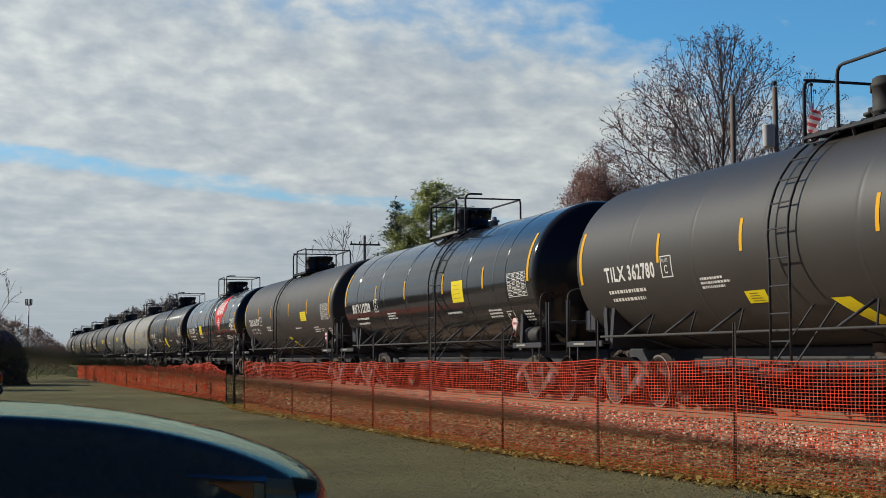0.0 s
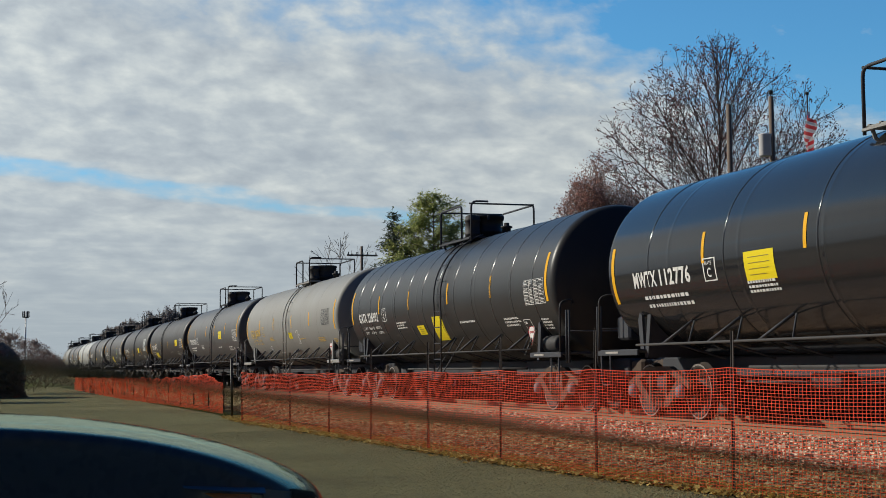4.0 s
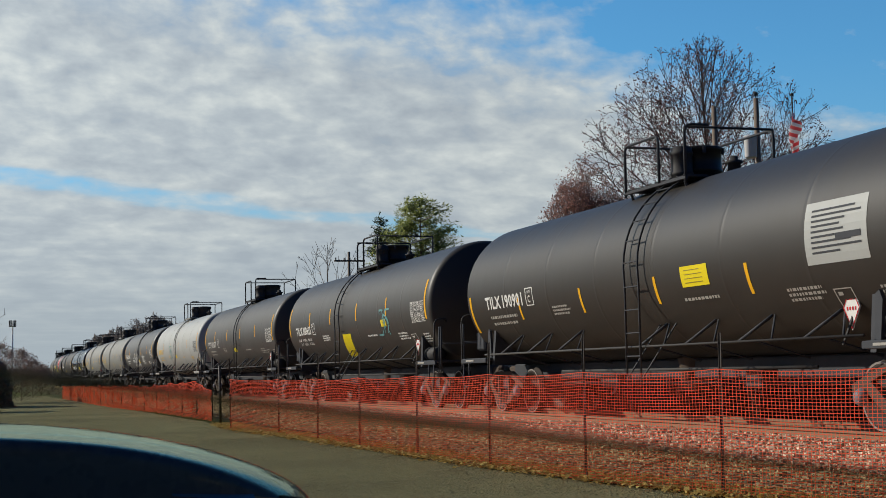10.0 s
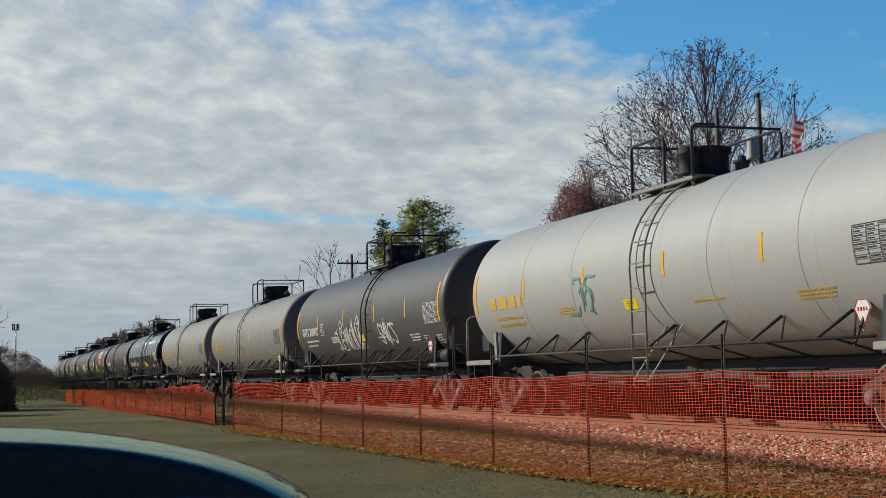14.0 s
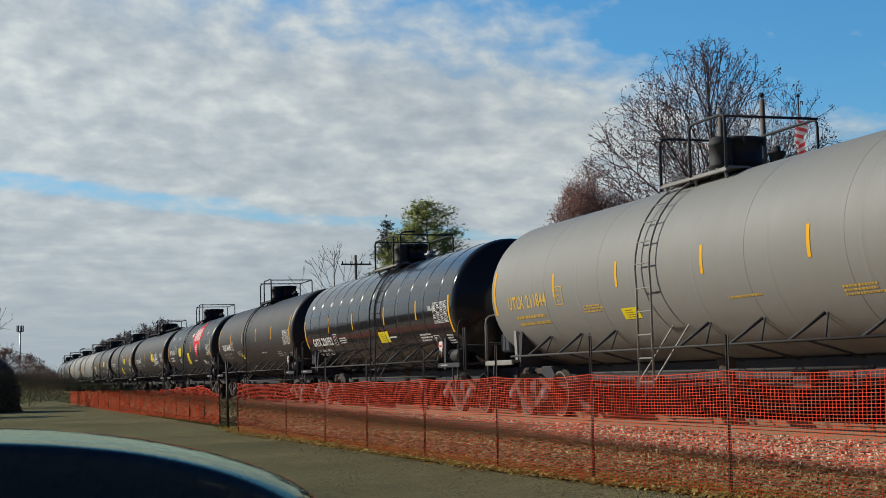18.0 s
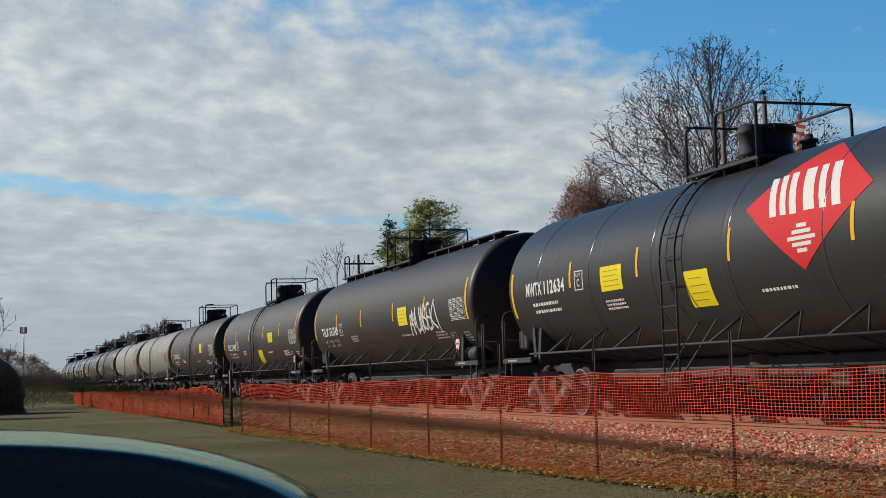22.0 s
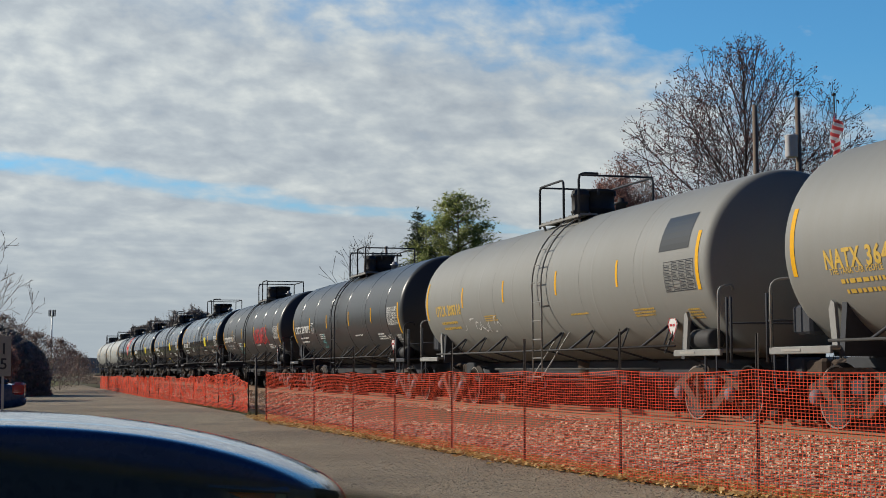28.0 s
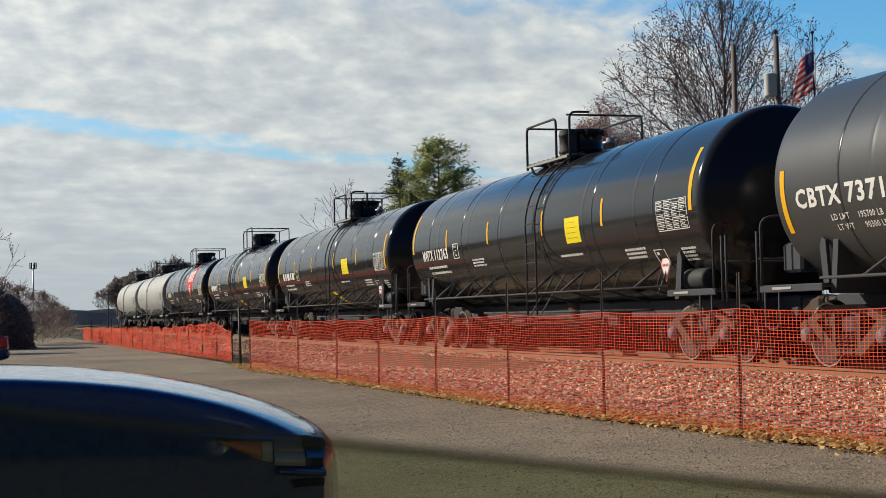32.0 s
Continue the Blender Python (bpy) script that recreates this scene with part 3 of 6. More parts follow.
# ---- fences ----
def fence(name, label, posts, tops, post_h, pitch, strand, seed, start, end, crumple=0.0, wide_cell=1.36):
    """Mesh hung on posts; posts are (x, y), tops the heights of the mesh."""
    th = thing(name, label, "fence", kind="structure")
    rr = random.Random(seed)
    for i, (x, y) in enumerate(posts):
        h = post_h + rr.uniform(-0.06, 0.08)
        lean = pose(x, y, 0, rr.uniform(-1.2, 1.2), rr.uniform(-1.2, 1.2), rr.uniform(-10, 10))
        p = M()
        p.box((0, 0, h / 2 - 0.1), (0.036, 0.007, h + 0.2))
        p.box((0, -0.018, h / 2 - 0.1), (0.007, 0.032, h + 0.2))
        for q in range(int(h / 0.11)):
            p.box((0, 0.006, 0.15 + q * 0.11), (0.012, 0.008, 0.02))
        part("post", p, POST, th, at=lean)
    ys2 = [p[1] for p in posts]
    o = np.argsort(ys2)
    yy, xx, tt = np.array(ys2)[o], np.array([p[0] for p in posts])[o], np.array(tops)[o]

    def at(y, u):
        """The mesh at y, u from its foot (0) to its top (1)."""
        i = int(np.clip(np.searchsorted(yy, y) - 1, 0, len(yy) - 2))
        w = np.clip((y - yy[i]) / (yy[i + 1] - yy[i]), 0, 1)
        sag = 4 * w * (1 - w)
        top = tt[i] + (tt[i + 1] - tt[i]) * w - 0.035 * sag
        x = xx[i] + (xx[i + 1] - xx[i]) * w - 0.025
        x += 0.05 * sag * noise.noise((y * 0.6, u * 1.5, seed)) + 0.012 * noise.noise((y * 3, u * 4, seed))
        if crumple:
            x += crumple * noise.noise((y * 1.7, u * 2.2, seed + 3)) * min(1, u * 3)
            top += crumple * 0.5 * noise.noise((y * 0.9, 0, seed + 5))
        return x, y, 0.03 + (top - 0.03) * u

    bays = [start] + [y for y in yy if start < y < end] + [end]
    for b0, b1 in zip(bays[:-1], bays[1:]):
        p = M()
        nv, nh = max(2, int((b1 - b0) / (pitch * wide_cell))), int(1.25 / pitch)
        for i in range(nv):
            y = b0 + (b1 - b0) * (i + 0.5) / nv
            vs = []
            for j in range(7):
                a, b = at(y - strand * 0.62, j / 6), at(y + strand * 0.62, j / 6)
                vs += [a, b]
            p.put(vs, [(2 * j, 2 * j + 1, 2 * j + 3, 2 * j + 2) for j in range(6)])
        seg = max(3, int((b1 - b0) / 0.22))
        for j in range(nh + 1):
            wide = strand * (1.6 if j in (0, nh) else 1.0)
            vs = []
            for i in range(seg + 1):
                y = b0 + (b1 - b0) * i / seg
                x, y2, z = at(y, j / nh)
                vs += [(x - 0.002, y2, z - wide / 2), (x - 0.002, y2, z + wide / 2)]
            p.put(vs, [(2 * i, 2 * i + 2, 2 * i + 3, 2 * i + 1) for i in range(seg)])
        part("mesh_panel", p, ORANGE, th)
    return th


NEAR_POSTS = [(8.25, 7.6), (7.82, 10.5), (7.38, 13.25), (7.04, 15.94), (6.90, 18.9), (6.79, 21.96), (6.70, 25.2), (6.68, 28.4), (6.62, 31.95), (6.24, 36.0)]
fence("safety_fence", "orange plastic safety mesh on dark steel posts beside the track", NEAR_POSTS,
      [1.32, 1.32, 1.32, 1.31, 1.30, 1.29, 1.27, 1.26, 1.25, 1.27], 1.72, 0.0325, 0.0057, 3, 5.2, 36.0, 0.0, 1.75)
FAR_POSTS = [(6.95, 43.3), (6.93, 46.3), (6.9, 49.4), (6.86, 52.5), (6.8, 55.6), (6.68, 58.7), (6.55, 61.8), (6.42, 65), (6.3, 68.2), (6.26, 74), (6.25, 80), (6.25, 88), (6.25, 96), (6.2, 103.6)]
fence("safety_fence", "sagging orange plastic safety mesh with a torn end, on steel posts", FAR_POSTS,
      [0.92, 1.2, 1.16, 1.1, 1.05, 1.0, 1.02, 1.0, 0.98, 0.98, 0.95, 0.94, 0.9, 0.87], 1.42, 0.05, 0.0165, 4, 43.3, 103.6, 0.20, 1.5)
g = M().tube([(6.55, 39.4, -0.1), (6.53, 39.4, 1.62)], 0.035, 8)
g.turn([(0, 0.036), (0.03, 0.02), (0.04, 0.001)], (6.53, 39.4, 1.62), "z", 8)
tagged(part("gate_post", g, POST), "single dark steel post in the gap of the fence", "post")


# ---- tank cars ----
R, AXIS, HALF = 1.51, 2.54, 7.8


def skin(u, ang, lift):
    """A place on the near side of the shell: u along it, ang in radians above the middle."""
    return -(R + lift) * math.cos(ang), u, AXIS + (R + lift) * math.sin(ang)


def decal(rects, lift=0.006):
    """Rectangles (y0, y1, a0, a1) laid on the shell; angles in degrees."""
    p = M()
    for y0, y1, a0, a1 in rects:
        k = max(1, int(abs(a1 - a0) / 4))
        vs = []
        for i in range(k + 1):
            a = radians(a0 + (a1 - a0) * i / k)
            vs += [skin(y0, a, lift), skin(y1, a, lift)]
        p.put(vs, [(2 * i, 2 * i + 1, 2 * i + 3, 2 * i + 2) for i in range(k)])
    return p


FONT_CACHE = {}


def letters(text, height, bold=0.012, squeeze=1.0):
    """Flat letters: vertices (right, up) from the foot of the first one, and faces."""
    key = (text, bold)
    if key not in FONT_CACHE:
        cu = bpy.data.curves.new("lettering", "FONT")
        cu.body, cu.size, cu.offset, cu.resolution_u = text, 1.0, bold, 2
        cu.space_character = 1.12
        ob = bpy.data.objects.new("lettering", cu)
        scene.collection.objects.link(ob)
        me = bpy.data.meshes.new_from_object(ob.evaluated_get(bpy.context.evaluated_depsgraph_get()))
        FONT_CACHE[key] = [(q.co.x, q.co.y) for q in me.vertices], [tuple(q.vertices) for q in me.polygons]
        bpy.data.objects.remove(ob)
        bpy.data.curves.remove(cu)
        bpy.data.meshes.remove(me)
    v, f = FONT_CACHE[key]
    k = height / 0.70
    return [(a * k * squeeze, b * k) for a, b in v], f


def lettering(p, text, y, ang, height, bold=0.012, squeeze=0.92, lift=0.007):
    v, f = letters(text, height, bold, squeeze)
    p.put([skin(y - a, radians(ang) + b / R, lift) for a, b in v], f)
    return p


def spread_lettering(p, text, y0, y1, ang, height, bold=0.032):
    """Lettering that fills the stretch from y0 to y1."""
    v, f = letters(text, height, bold)
    lo, hi = min(a for a, b in v), max(a for a, b in v)
    k = (y0 - y1) / (hi - lo)
    p.put([skin(y0 - (a - lo) * k, radians(ang) + b / R, 0.007) for a, b in v], f)
    return p


def bars(p, y, ang, rows2, width, height, seed, gap=1.75):
    """Lines of small writing that cannot be read: rows of short bars."""
    rr = random.Random(seed)
    for i in range(rows2):
        u, a = 0.0, ang - math.degrees(i * height * gap / R)
        end2 = width * rr.uniform(0.75, 1.0)
        while u < end2:
            w = rr.uniform(0.5, 1.6) * height * 1.3
            k = decal([(y - u, y - min(end2, u + w), a, a + math.degrees(height / R))], 0.007)
            p.put(k.v, k.f)
            u += w + height * 0.6
    return p


def scrawl(p, y, ang, w, h, strokes, width, seed):
    """Sprayed strokes: bent ribbons that say nothing."""
    rr = random.Random(seed)
    for s in range(strokes):
        c = (s + 0.5) / strokes
        x0, z0 = w * c + rr.uniform(-0.05, 0.05) * w, h * rr.uniform(-0.5, 0.5)
        pts = []
        a0, bend, ln = rr.uniform(0.8, 2.2) * rr.choice((-1, 1)), rr.uniform(-3.5, 3.5), h * rr.uniform(0.7, 1.5)
        for i in range(14):
            a = a0 + bend * i / 13
            x0, z0 = x0 + math.cos(a) * ln / 13, z0 + math.sin(a) * ln / 13
            z0 = max(-h * 0.6, min(h * 0.6, z0))
            pts.append((x0, z0))
        vs = []
        for i, (a, b) in enumerate(pts):
            c0, c1 = pts[max(0, i - 1)], pts[min(13, i + 1)]
            dx, dz = c1[0] - c0[0], c1[1] - c0[1]
            k = width * (0.6 + 0.5 * math.sin(i / 13 * math.pi)) / (2 * math.hypot(dx, dz) + 1e-6)
            for q in (-1, 1):
                vs.append(skin(y - (a - q * dz * k), radians(ang) + (b + q * dx * k) / R, 0.008 + 0.0006 * s))
        p.put(vs, [(2 * i, 2 * i + 1, 2 * i + 3, 2 * i + 2) for i in range(13)])
    return p


def arch(p, pts, r=0.022, n=6):
    """A bent bar: the corners of pts are rounded."""
    pts = [Vector(q) for q in pts]
    out = [pts[0]]
    for i in range(1, len(pts) - 1):
        a, b, c = pts[i - 1], pts[i], pts[i + 1]
        k = min(0.14, (a - b).length * 0.45, (c - b).length * 0.45)
        u, w = b + (a - b).normalized() * k, b + (c - b).normalized() * k
        for q in (0, 0.33, 0.67, 1):
            out.append(u * (1 - q) ** 2 + b * 2 * q * (1 - q) + w * q ** 2)
    return p.tube(out + [pts[-1]], r, n)


def bogie(parent, y, first):
    """A two-axle truck: bolster, cast side frames, springs, wheelsets that turn."""
    bo = M().box((0, 0, 0.60), (2.0, 0.36, 0.26), cut=0.05)
    bo.turn([(-0.16, 0.22), (0.1, 0.22), (0.1, 0.01)], (0, 0, 0.80), "z", 12)
    b = part("bogie", bo, BLACK, parent, "dusty two-axle truck", pose(0, y, 0))
    for sx in (-1, 1):
        fr = M()
        # arms of the casting
        for q in ([(-1.12, 0.50), (-1.12, 0.62), (-0.42, 0.87), (0.42, 0.87), (1.12, 0.62), (1.12, 0.50), (0.40, 0.77), (-0.40, 0.77)],
                  [(-0.92, 0.60), (-0.74, 0.68), (-0.24, 0.30), (-0.36, 0.20)], [(0.74, 0.68), (0.92, 0.60), (0.36, 0.20), (0.24, 0.30)], [(-0.36, 0.20), (0.36, 0.20), (0.30, 0.29), (-0.30, 0.29)],
                  [(-0.33, 0.30), (-0.25, 0.30), (-0.25, 0.78), (-0.33, 0.78)], [(0.25, 0.30), (0.33, 0.30), (0.33, 0.78), (0.25, 0.78)]):
            fr.plate(q, (sx * 1.0 - 0.05, 0, 0), (0, 1, 0), (0, 0, 1), 0.10)
        part("side_frame", fr, CAST, b)
        for k in (-0.15, 0.0, 0.15):
            sp = M()
            pts = [(sx * 1.0 + 0.07 * math.cos(a * 0.9), k + 0.07 * math.sin(a * 0.9), 0.20 + 0.26 * a / 35) for a in range(36)]
            sp.tube(pts, 0.016, 4)
            if abs(k) < 0.01 or sx < 0:
                part("spring", sp, CAST, b)
        for k in (-0.89, 0.89):
            cp = M().turn([(0.0, 0.12), (0.03, 0.12), (0.05, 0.10), (0.08, 0.09), (0.085, 0.0)] if sx > 0 else [(0.0, 0.12), (-0.03, 0.12), (-0.05, 0.10), (-0.08, 0.09), (-0.085, 0.0)], (sx * 1.06, k, 0.455), "x", 14)
            for a in range(3):
                cp.box((sx * 1.115, k + 0.065 * math.cos(a * 2.094), 0.455 + 0.065 * math.sin(a * 2.094)), (0.06, 0.03, 0.03))
            part("bearing_cap", cp, BEARING, b)
    for k in (-0.89, 0.89):
        w = M()
        for sx in (-1, 1):
            q = sx * 0.70
            prof = [(-0.075, 0.12), (-0.02, 0.13), (0.0, 0.34), (-0.055, 0.37), (-0.055, 0.455), (0.05, 0.448), (0.05, 0.485), (0.075, 0.485), (0.075, 0.37), (0.03, 0.34), (0.01, 0.13), (0.06, 0.12)]
            w.turn([(q - sx * a, r) for a, r in prof], (0, 0, 0), "x", 28)
            for a in range(5):
                c = a * 2 * math.pi / 5
                w.box((q - sx * 0.015, 0.24 * math.cos(c), 0.24 * math.sin(c)), (0.02, 0.05, 0.05), rx=c)
        w.now = 1
        for sx in (-1, 1):
            w.turn([(sx * 0.7581, 0.425), (sx * 0.7585, 0.453)], (0, 0, 0), "x", 28)
        w.now = 0
        w.turn([(-1.1, 0.075), (-0.6, 0.085), (0.6, 0.085), (1.1, 0.075)], (0, 0, 0), "x", 10)
        part("wheelset", w if first is None else first[k], [WHEEL, RIM], b, "", pose(0, k, 0.457))
    return b


RUNG = M().tube([(0, -0.27, 0), (0, 0.27, 0)], 0.013, 5).mesh("rung", BLACK)


def side_ladder(car, sx, yc, wide=0.26):
    """A ladder from the rail height up over the shell, with rungs and braces."""
    for k in (-wide, wide):
        pts = [(sx * 1.585, yc + k, 0.62), (sx * 1.585, yc + k, AXIS - 0.35)]
        pts += [(sx * (R + 0.09) * math.cos(radians(a)), yc + k, AXIS + (R + 0.09) * math.sin(radians(a))) for a in range(0, 73, 8)]
        part("ladder_rail", M().tube(pts, 0.019, 6), BLACK, car)
    zs = [(sx * 1.585, 0.70 + 0.38 * i) for i in range(5)] + [(sx * (R + 0.09) * math.cos(radians(a)), AXIS + (R + 0.09) * math.sin(radians(a))) for a in (3, 16, 29, 42, 55, 68)]
    for x, z in zs:
        part("rung", RUNG, BLACK, car, at=pose(x, yc, z))
    for k in (-0.2, -0.75):
        part("ladder_brace", M().tube([(sx * 1.585, yc + k + 0.44, 0.72), (sx * 1.15, yc + k, 1.62)], 0.016, 5), BLACK, car)


def tank_car():
    """One tank car, built once; its origin lies at the rail head under its middle."""
    car = thing("tank_car", "railway tank car", "tank car", "tank cars of the train")
    # dished heads: a tight knuckle, then a shallow crown
    knuckle, crown = 0.20, 2.70
    turn_at = math.asin((R - knuckle) / (crown - knuckle))
    head = [((crown - knuckle) * math.cos(turn_at) * -1 + crown * math.cos(turn_at * u), crown * math.sin(turn_at * u) + 0.0005) for u in (0, 0.1, 0.25, 0.4, 0.55, 0.7, 0.85, 1)]
    head += [(knuckle * math.cos(turn_at + (math.pi / 2 - turn_at) * u), R - knuckle + knuckle * math.sin(turn_at + (math.pi / 2 - turn_at) * u)) for u in (0.17, 0.34, 0.5, 0.67, 0.84, 1)]
    prof = [(-HALF - d, r) for d, r in head]
    seams = np.linspace(-HALF, HALF, 8)[1:-1]
    prof += [(-HALF + 0.06, R), (-HALF + 0.3, R)]
    for y in seams:
        prof += [(y - 0.09, R), (y - 0.03, R), (y - 0.012, R + 0.0025), (y + 0.012, R + 0.0025), (y + 0.03, R), (y + 0.09, R)]
    prof += [(HALF - 0.3, R), (HALF - 0.06, R)]
    prof += [(HALF + d, r) for d, r in head[::-1]]
    shell = M().turn(prof, (0, 0, AXIS), "y", 72)
    part("tank_shell", shell, PAINT["dark"], car)
    # centre sill and end platforms
    part("centre_sill", M().box((0, 0, 0.86), (0.36, 17.0, 0.34), cut=0.03), BLACK, car)
    for e in (-1, 1):
        y = e * 7.55
        sad = M()
        arc = [(R * 1.0 * math.sin(radians(a)), AXIS - R * math.cos(radians(a))) for a in range(-58, 59, 8)]
        sad.plate([(arc[0][0] * 1.05, 1.02)] + arc + [(arc[-1][0] * 1.05, 1.02)], (0, e * 6.75 + 0.06, 0), (1, 0, 0), (0, 0, 1), 0.12)
        part("saddle", sad, BLACK, car)
        part("saddle_plate", M().turn([(0.0, 0.11), (0.012, 0.11), (0.014, 0.0)] if e > 0 else [(0.0, 0.11), (-0.012, 0.11), (-0.014, 0.0)], (-1.05, e * 6.75 + 0.06 * e + (0.0 if e > 0 else -0.0), 1.42), "y", 16), GREYST, car)
        for sx in (-1, 1):
            pl = M().box((sx * 1.18, e * 7.55, 1.14), (0.62, 1.55, 0.05), cut=0.01)
            pl.box((sx * 1.49, e * 7.55, 1.11), (0.05, 1.6, 0.10), cut=0.01)
            part("end_platform", pl, BLACK, car)
            if sx < 0:
                tag2 = M().box((-1.52, e * 7.5 + 0.25, 1.115), (0.008, 0.5, 0.035))
                part("number_plate_bar", tag2, FADED_SHADED, car)
            gus = M().plate([(0, 1.16), (0.13, 1.16), (0.20, 1.66), (0.14, 1.78), (0.06, 1.74)], (sx * 1.34, e * 6.85, 0), (0, e * 1.0, 0), (0, 0, 1), 0.05)
            part("gusset", gus, BLACK, car)
            gr = M()
            arch(gr, [(sx * 1.50, e * 8.30, 1.14), (sx * 1.50, e * 8.30, 2.12), (sx * 1.20, e * 8.20, 2.16), (sx * 1.10, e * 8.0, 2.05)], 0.019)
            part("grab_iron", gr, GREYST, car)
            st = M()
            arch(st, [(sx * 1.50, e * 8.22, 1.06), (sx * 1.50, e * 8.22, 0.55), (sx * 1.50, e * 7.85, 0.55), (sx * 1.50, e * 7.85, 1.06)], 0.016)
            part("step", st, BLACK, car)
            up2 = M().tube([(sx * 1.42, e * 8.42, 0.95), (sx * 1.42, e * 8.42, 1.95)], 0.02, 6)
            up2.tube([(sx * 1.42, e * 8.55, 0.95), (sx * 1.42, e * 8.55, 1.95)], 0.02, 6)
            part("corner_post", up2, BLACK, car)
        cp = M().box((0, e * 8.75, 0.86), (0.24, 0.55, 0.26), cut=0.04)
        cp.box((e * 0.10, e * 9.0, 0.86), (0.18, 0.22, 0.30), cut=0.05)
        part("coupler", cp, CAST, car)
        er = M()
        arch(er, [(-1.42, e * 8.5, 1.55), (1.42, e * 8.5, 1.55)], 0.018)
        part("end_rail", er, BLACK, car)
    # brake gear at the far end of the near side
    br = M().turn([(-0.36, 0.0), (-0.36, 0.14), (-0.31, 0.17), (0.31, 0.17), (0.36, 0.14), (0.36, 0.0)], (-1.14, -7.2, 1.33), "y", 16)
    part("air_reservoir", br, GREYST, car)
    bw = M().turn([(0.0, 0.26), (0.02, 0.28), (0.04, 0.26), (0.02, 0.24), (0.0, 0.26)], (0.85, 8.62, 1.75), "y", 20)
    bw.tube([(0.85, 8.62, 1.50), (0.85, 8.62, 2.0)], 0.012, 5).tube([(0.60, 8.62, 1.75), (1.1, 8.62, 1.75)], 0.012, 5)
    part("brake_wheel", bw, BLACK, car)
    bx = M().box((-0.95, 8.05, 1.55), (0.42, 0.5, 0.42), cut=0.04)
    bx.tube([(-0.95, 8.3, 1.6), (-0.5, 8.5, 1.7), (-0.4, 8.55, 1.3)], 0.03, 6)
    part("brake_box", bx, BLACK, car)
    # side rail with its stays
    for sx in (-1, 1):
        part("side_rail", M().tube([(sx * 1.50, -6.8, 1.23), (sx * 1.50, 6.8, 1.23)], 0.021, 8), GREYST, car, "dusty steel side rail")
        stay = None
        for i, y in enumerate((-5.9, -4.2, -2.6, -1.0, 2.4, 3.9, 5.4)):
            if stay is None:
                q = M().tube([(sx * 1.50, 0.42, 1.23), (sx * 1.14, 0, 1.62)], 0.026, 6)
                q.tube([(sx * 1.50, -0.46, 1.23), (sx * 1.14, 0, 1.62)], 0.016, 6)
                q.box((sx * 1.14, 0, 1.64), (0.03, 0.10, 0.10), ry=radians(-45 * sx))
                q.tube([(sx * 1.50, 0, 1.23), (sx * 0.6, 0, 0.98)], 0.018, 5)
                stay = q.mesh("stay", BLACK)
            part("stay", stay, BLACK, car, at=pose(0, y, 0))
    # underside fittings
    ou = M().turn([(0.45, 0.16), (0.62, 0.18), (0.66, 0.30), (0.86, 0.30), (1.05, 0.34)], (0, 0.25, 0), "z", 14)
    ou.box((0, 0.25, 0.52), (0.5, 0.7, 0.10), cut=0.02)
    part("outlet_valve", ou, CAST, car)
    rod = M().tube([(-0.35, -5.0, 0.62), (-0.35, 5.2, 0.62)], 0.022, 6)
    rod.box((-0.45, 2.6, 0.66), (0.26, 0.8, 0.22), cut=0.03)
    rod.box((-0.5, -2.7, 0.70), (0.30, 0.5, 0.30), cut=0.03)
    rod.tube([(-0.75, 4.4, 0.85), (-0.75, -4.6, 0.85)], 0.03, 6)
    part("brake_rigging", rod, GREYST, car)
    side_ladder(car, 1, -0.75)
    # top platform, manway
    top = AXIS + R
    for sx in (-1, 1):
        wk = M().box((sx * 0.62, 0.0, top - 0.05), (0.40, 2.3, 0.03))
        for k in range(9):
            wk.box((sx * 0.62, -1.05 + k * 0.262, top - 0.03), (0.40, 0.05, 0.03))
        wk.tube([(sx * 0.83, -1.15, top - 0.08), (sx * 0.83, 1.15, top - 0.08)], 0.03, 5)
        for y in (-1.0, 0.0, 1.0):
            wk.tube([(sx * 0.80, y, top - 0.06), (sx * 0.74, y, top - 0.22)], 0.03, 5)
        part("walkway", wk, BLACK, car)
    ra = M()
    arch(ra, [(0.83, 1.12, top - 0.1), (0.83, 1.12, top + 0.76), (0.83, -1.12, top + 0.76), (0.83, -1.12, top - 0.1)], 0.024)
    part("railing", ra, BLACK, car)
    for y in (1.12, -1.12):
        ra = M().tube([(-0.83, y, top + 0.76), (0.83, y, top + 0.76)], 0.022, 6)
        part("railing", ra, BLACK, car)
    dm = M().turn([(-0.14, 0.39), (0.14, 0.39), (0.15, 0.405), (0.19, 0.405), (0.20, 0.39), (0.50, 0.39), (0.51, 0.425), (0.565, 0.425), (0.58, 0.405), (0.59, 0.26), (0.595, 0.0)], (0, -0.05, top), "z", 28)
    md = part("manway", dm, BLACK, car)
    bolt = M().box((0.425, 0, 0), (0.05, 0.06, 0.12), cut=0.01).mesh("lid_bolt", BLACK)
    for a in range(6):
        part("lid_bolt", bolt, BLACK, md, at=pose(0, -0.05, top + 0.50, 0, 0, a * 60 + 15))
    for x, y, h, r in ((0.2, -0.9, 0.33, 0.11), (-0.1, 0.55, 0.30, 0.09), (0.35, 0.45, 0.24, 0.10)):
        vv = M().turn([(-0.1, r), (h * 0.6, r), (h * 0.62, r * 1.35), (h * 0.75, r * 1.35), (h * 0.78, r * 0.7), (h, r * 0.6), (h + 0.01, 0.0)], (x, y, top), "z", 10)
        part("valve", vv, GREYST, car)
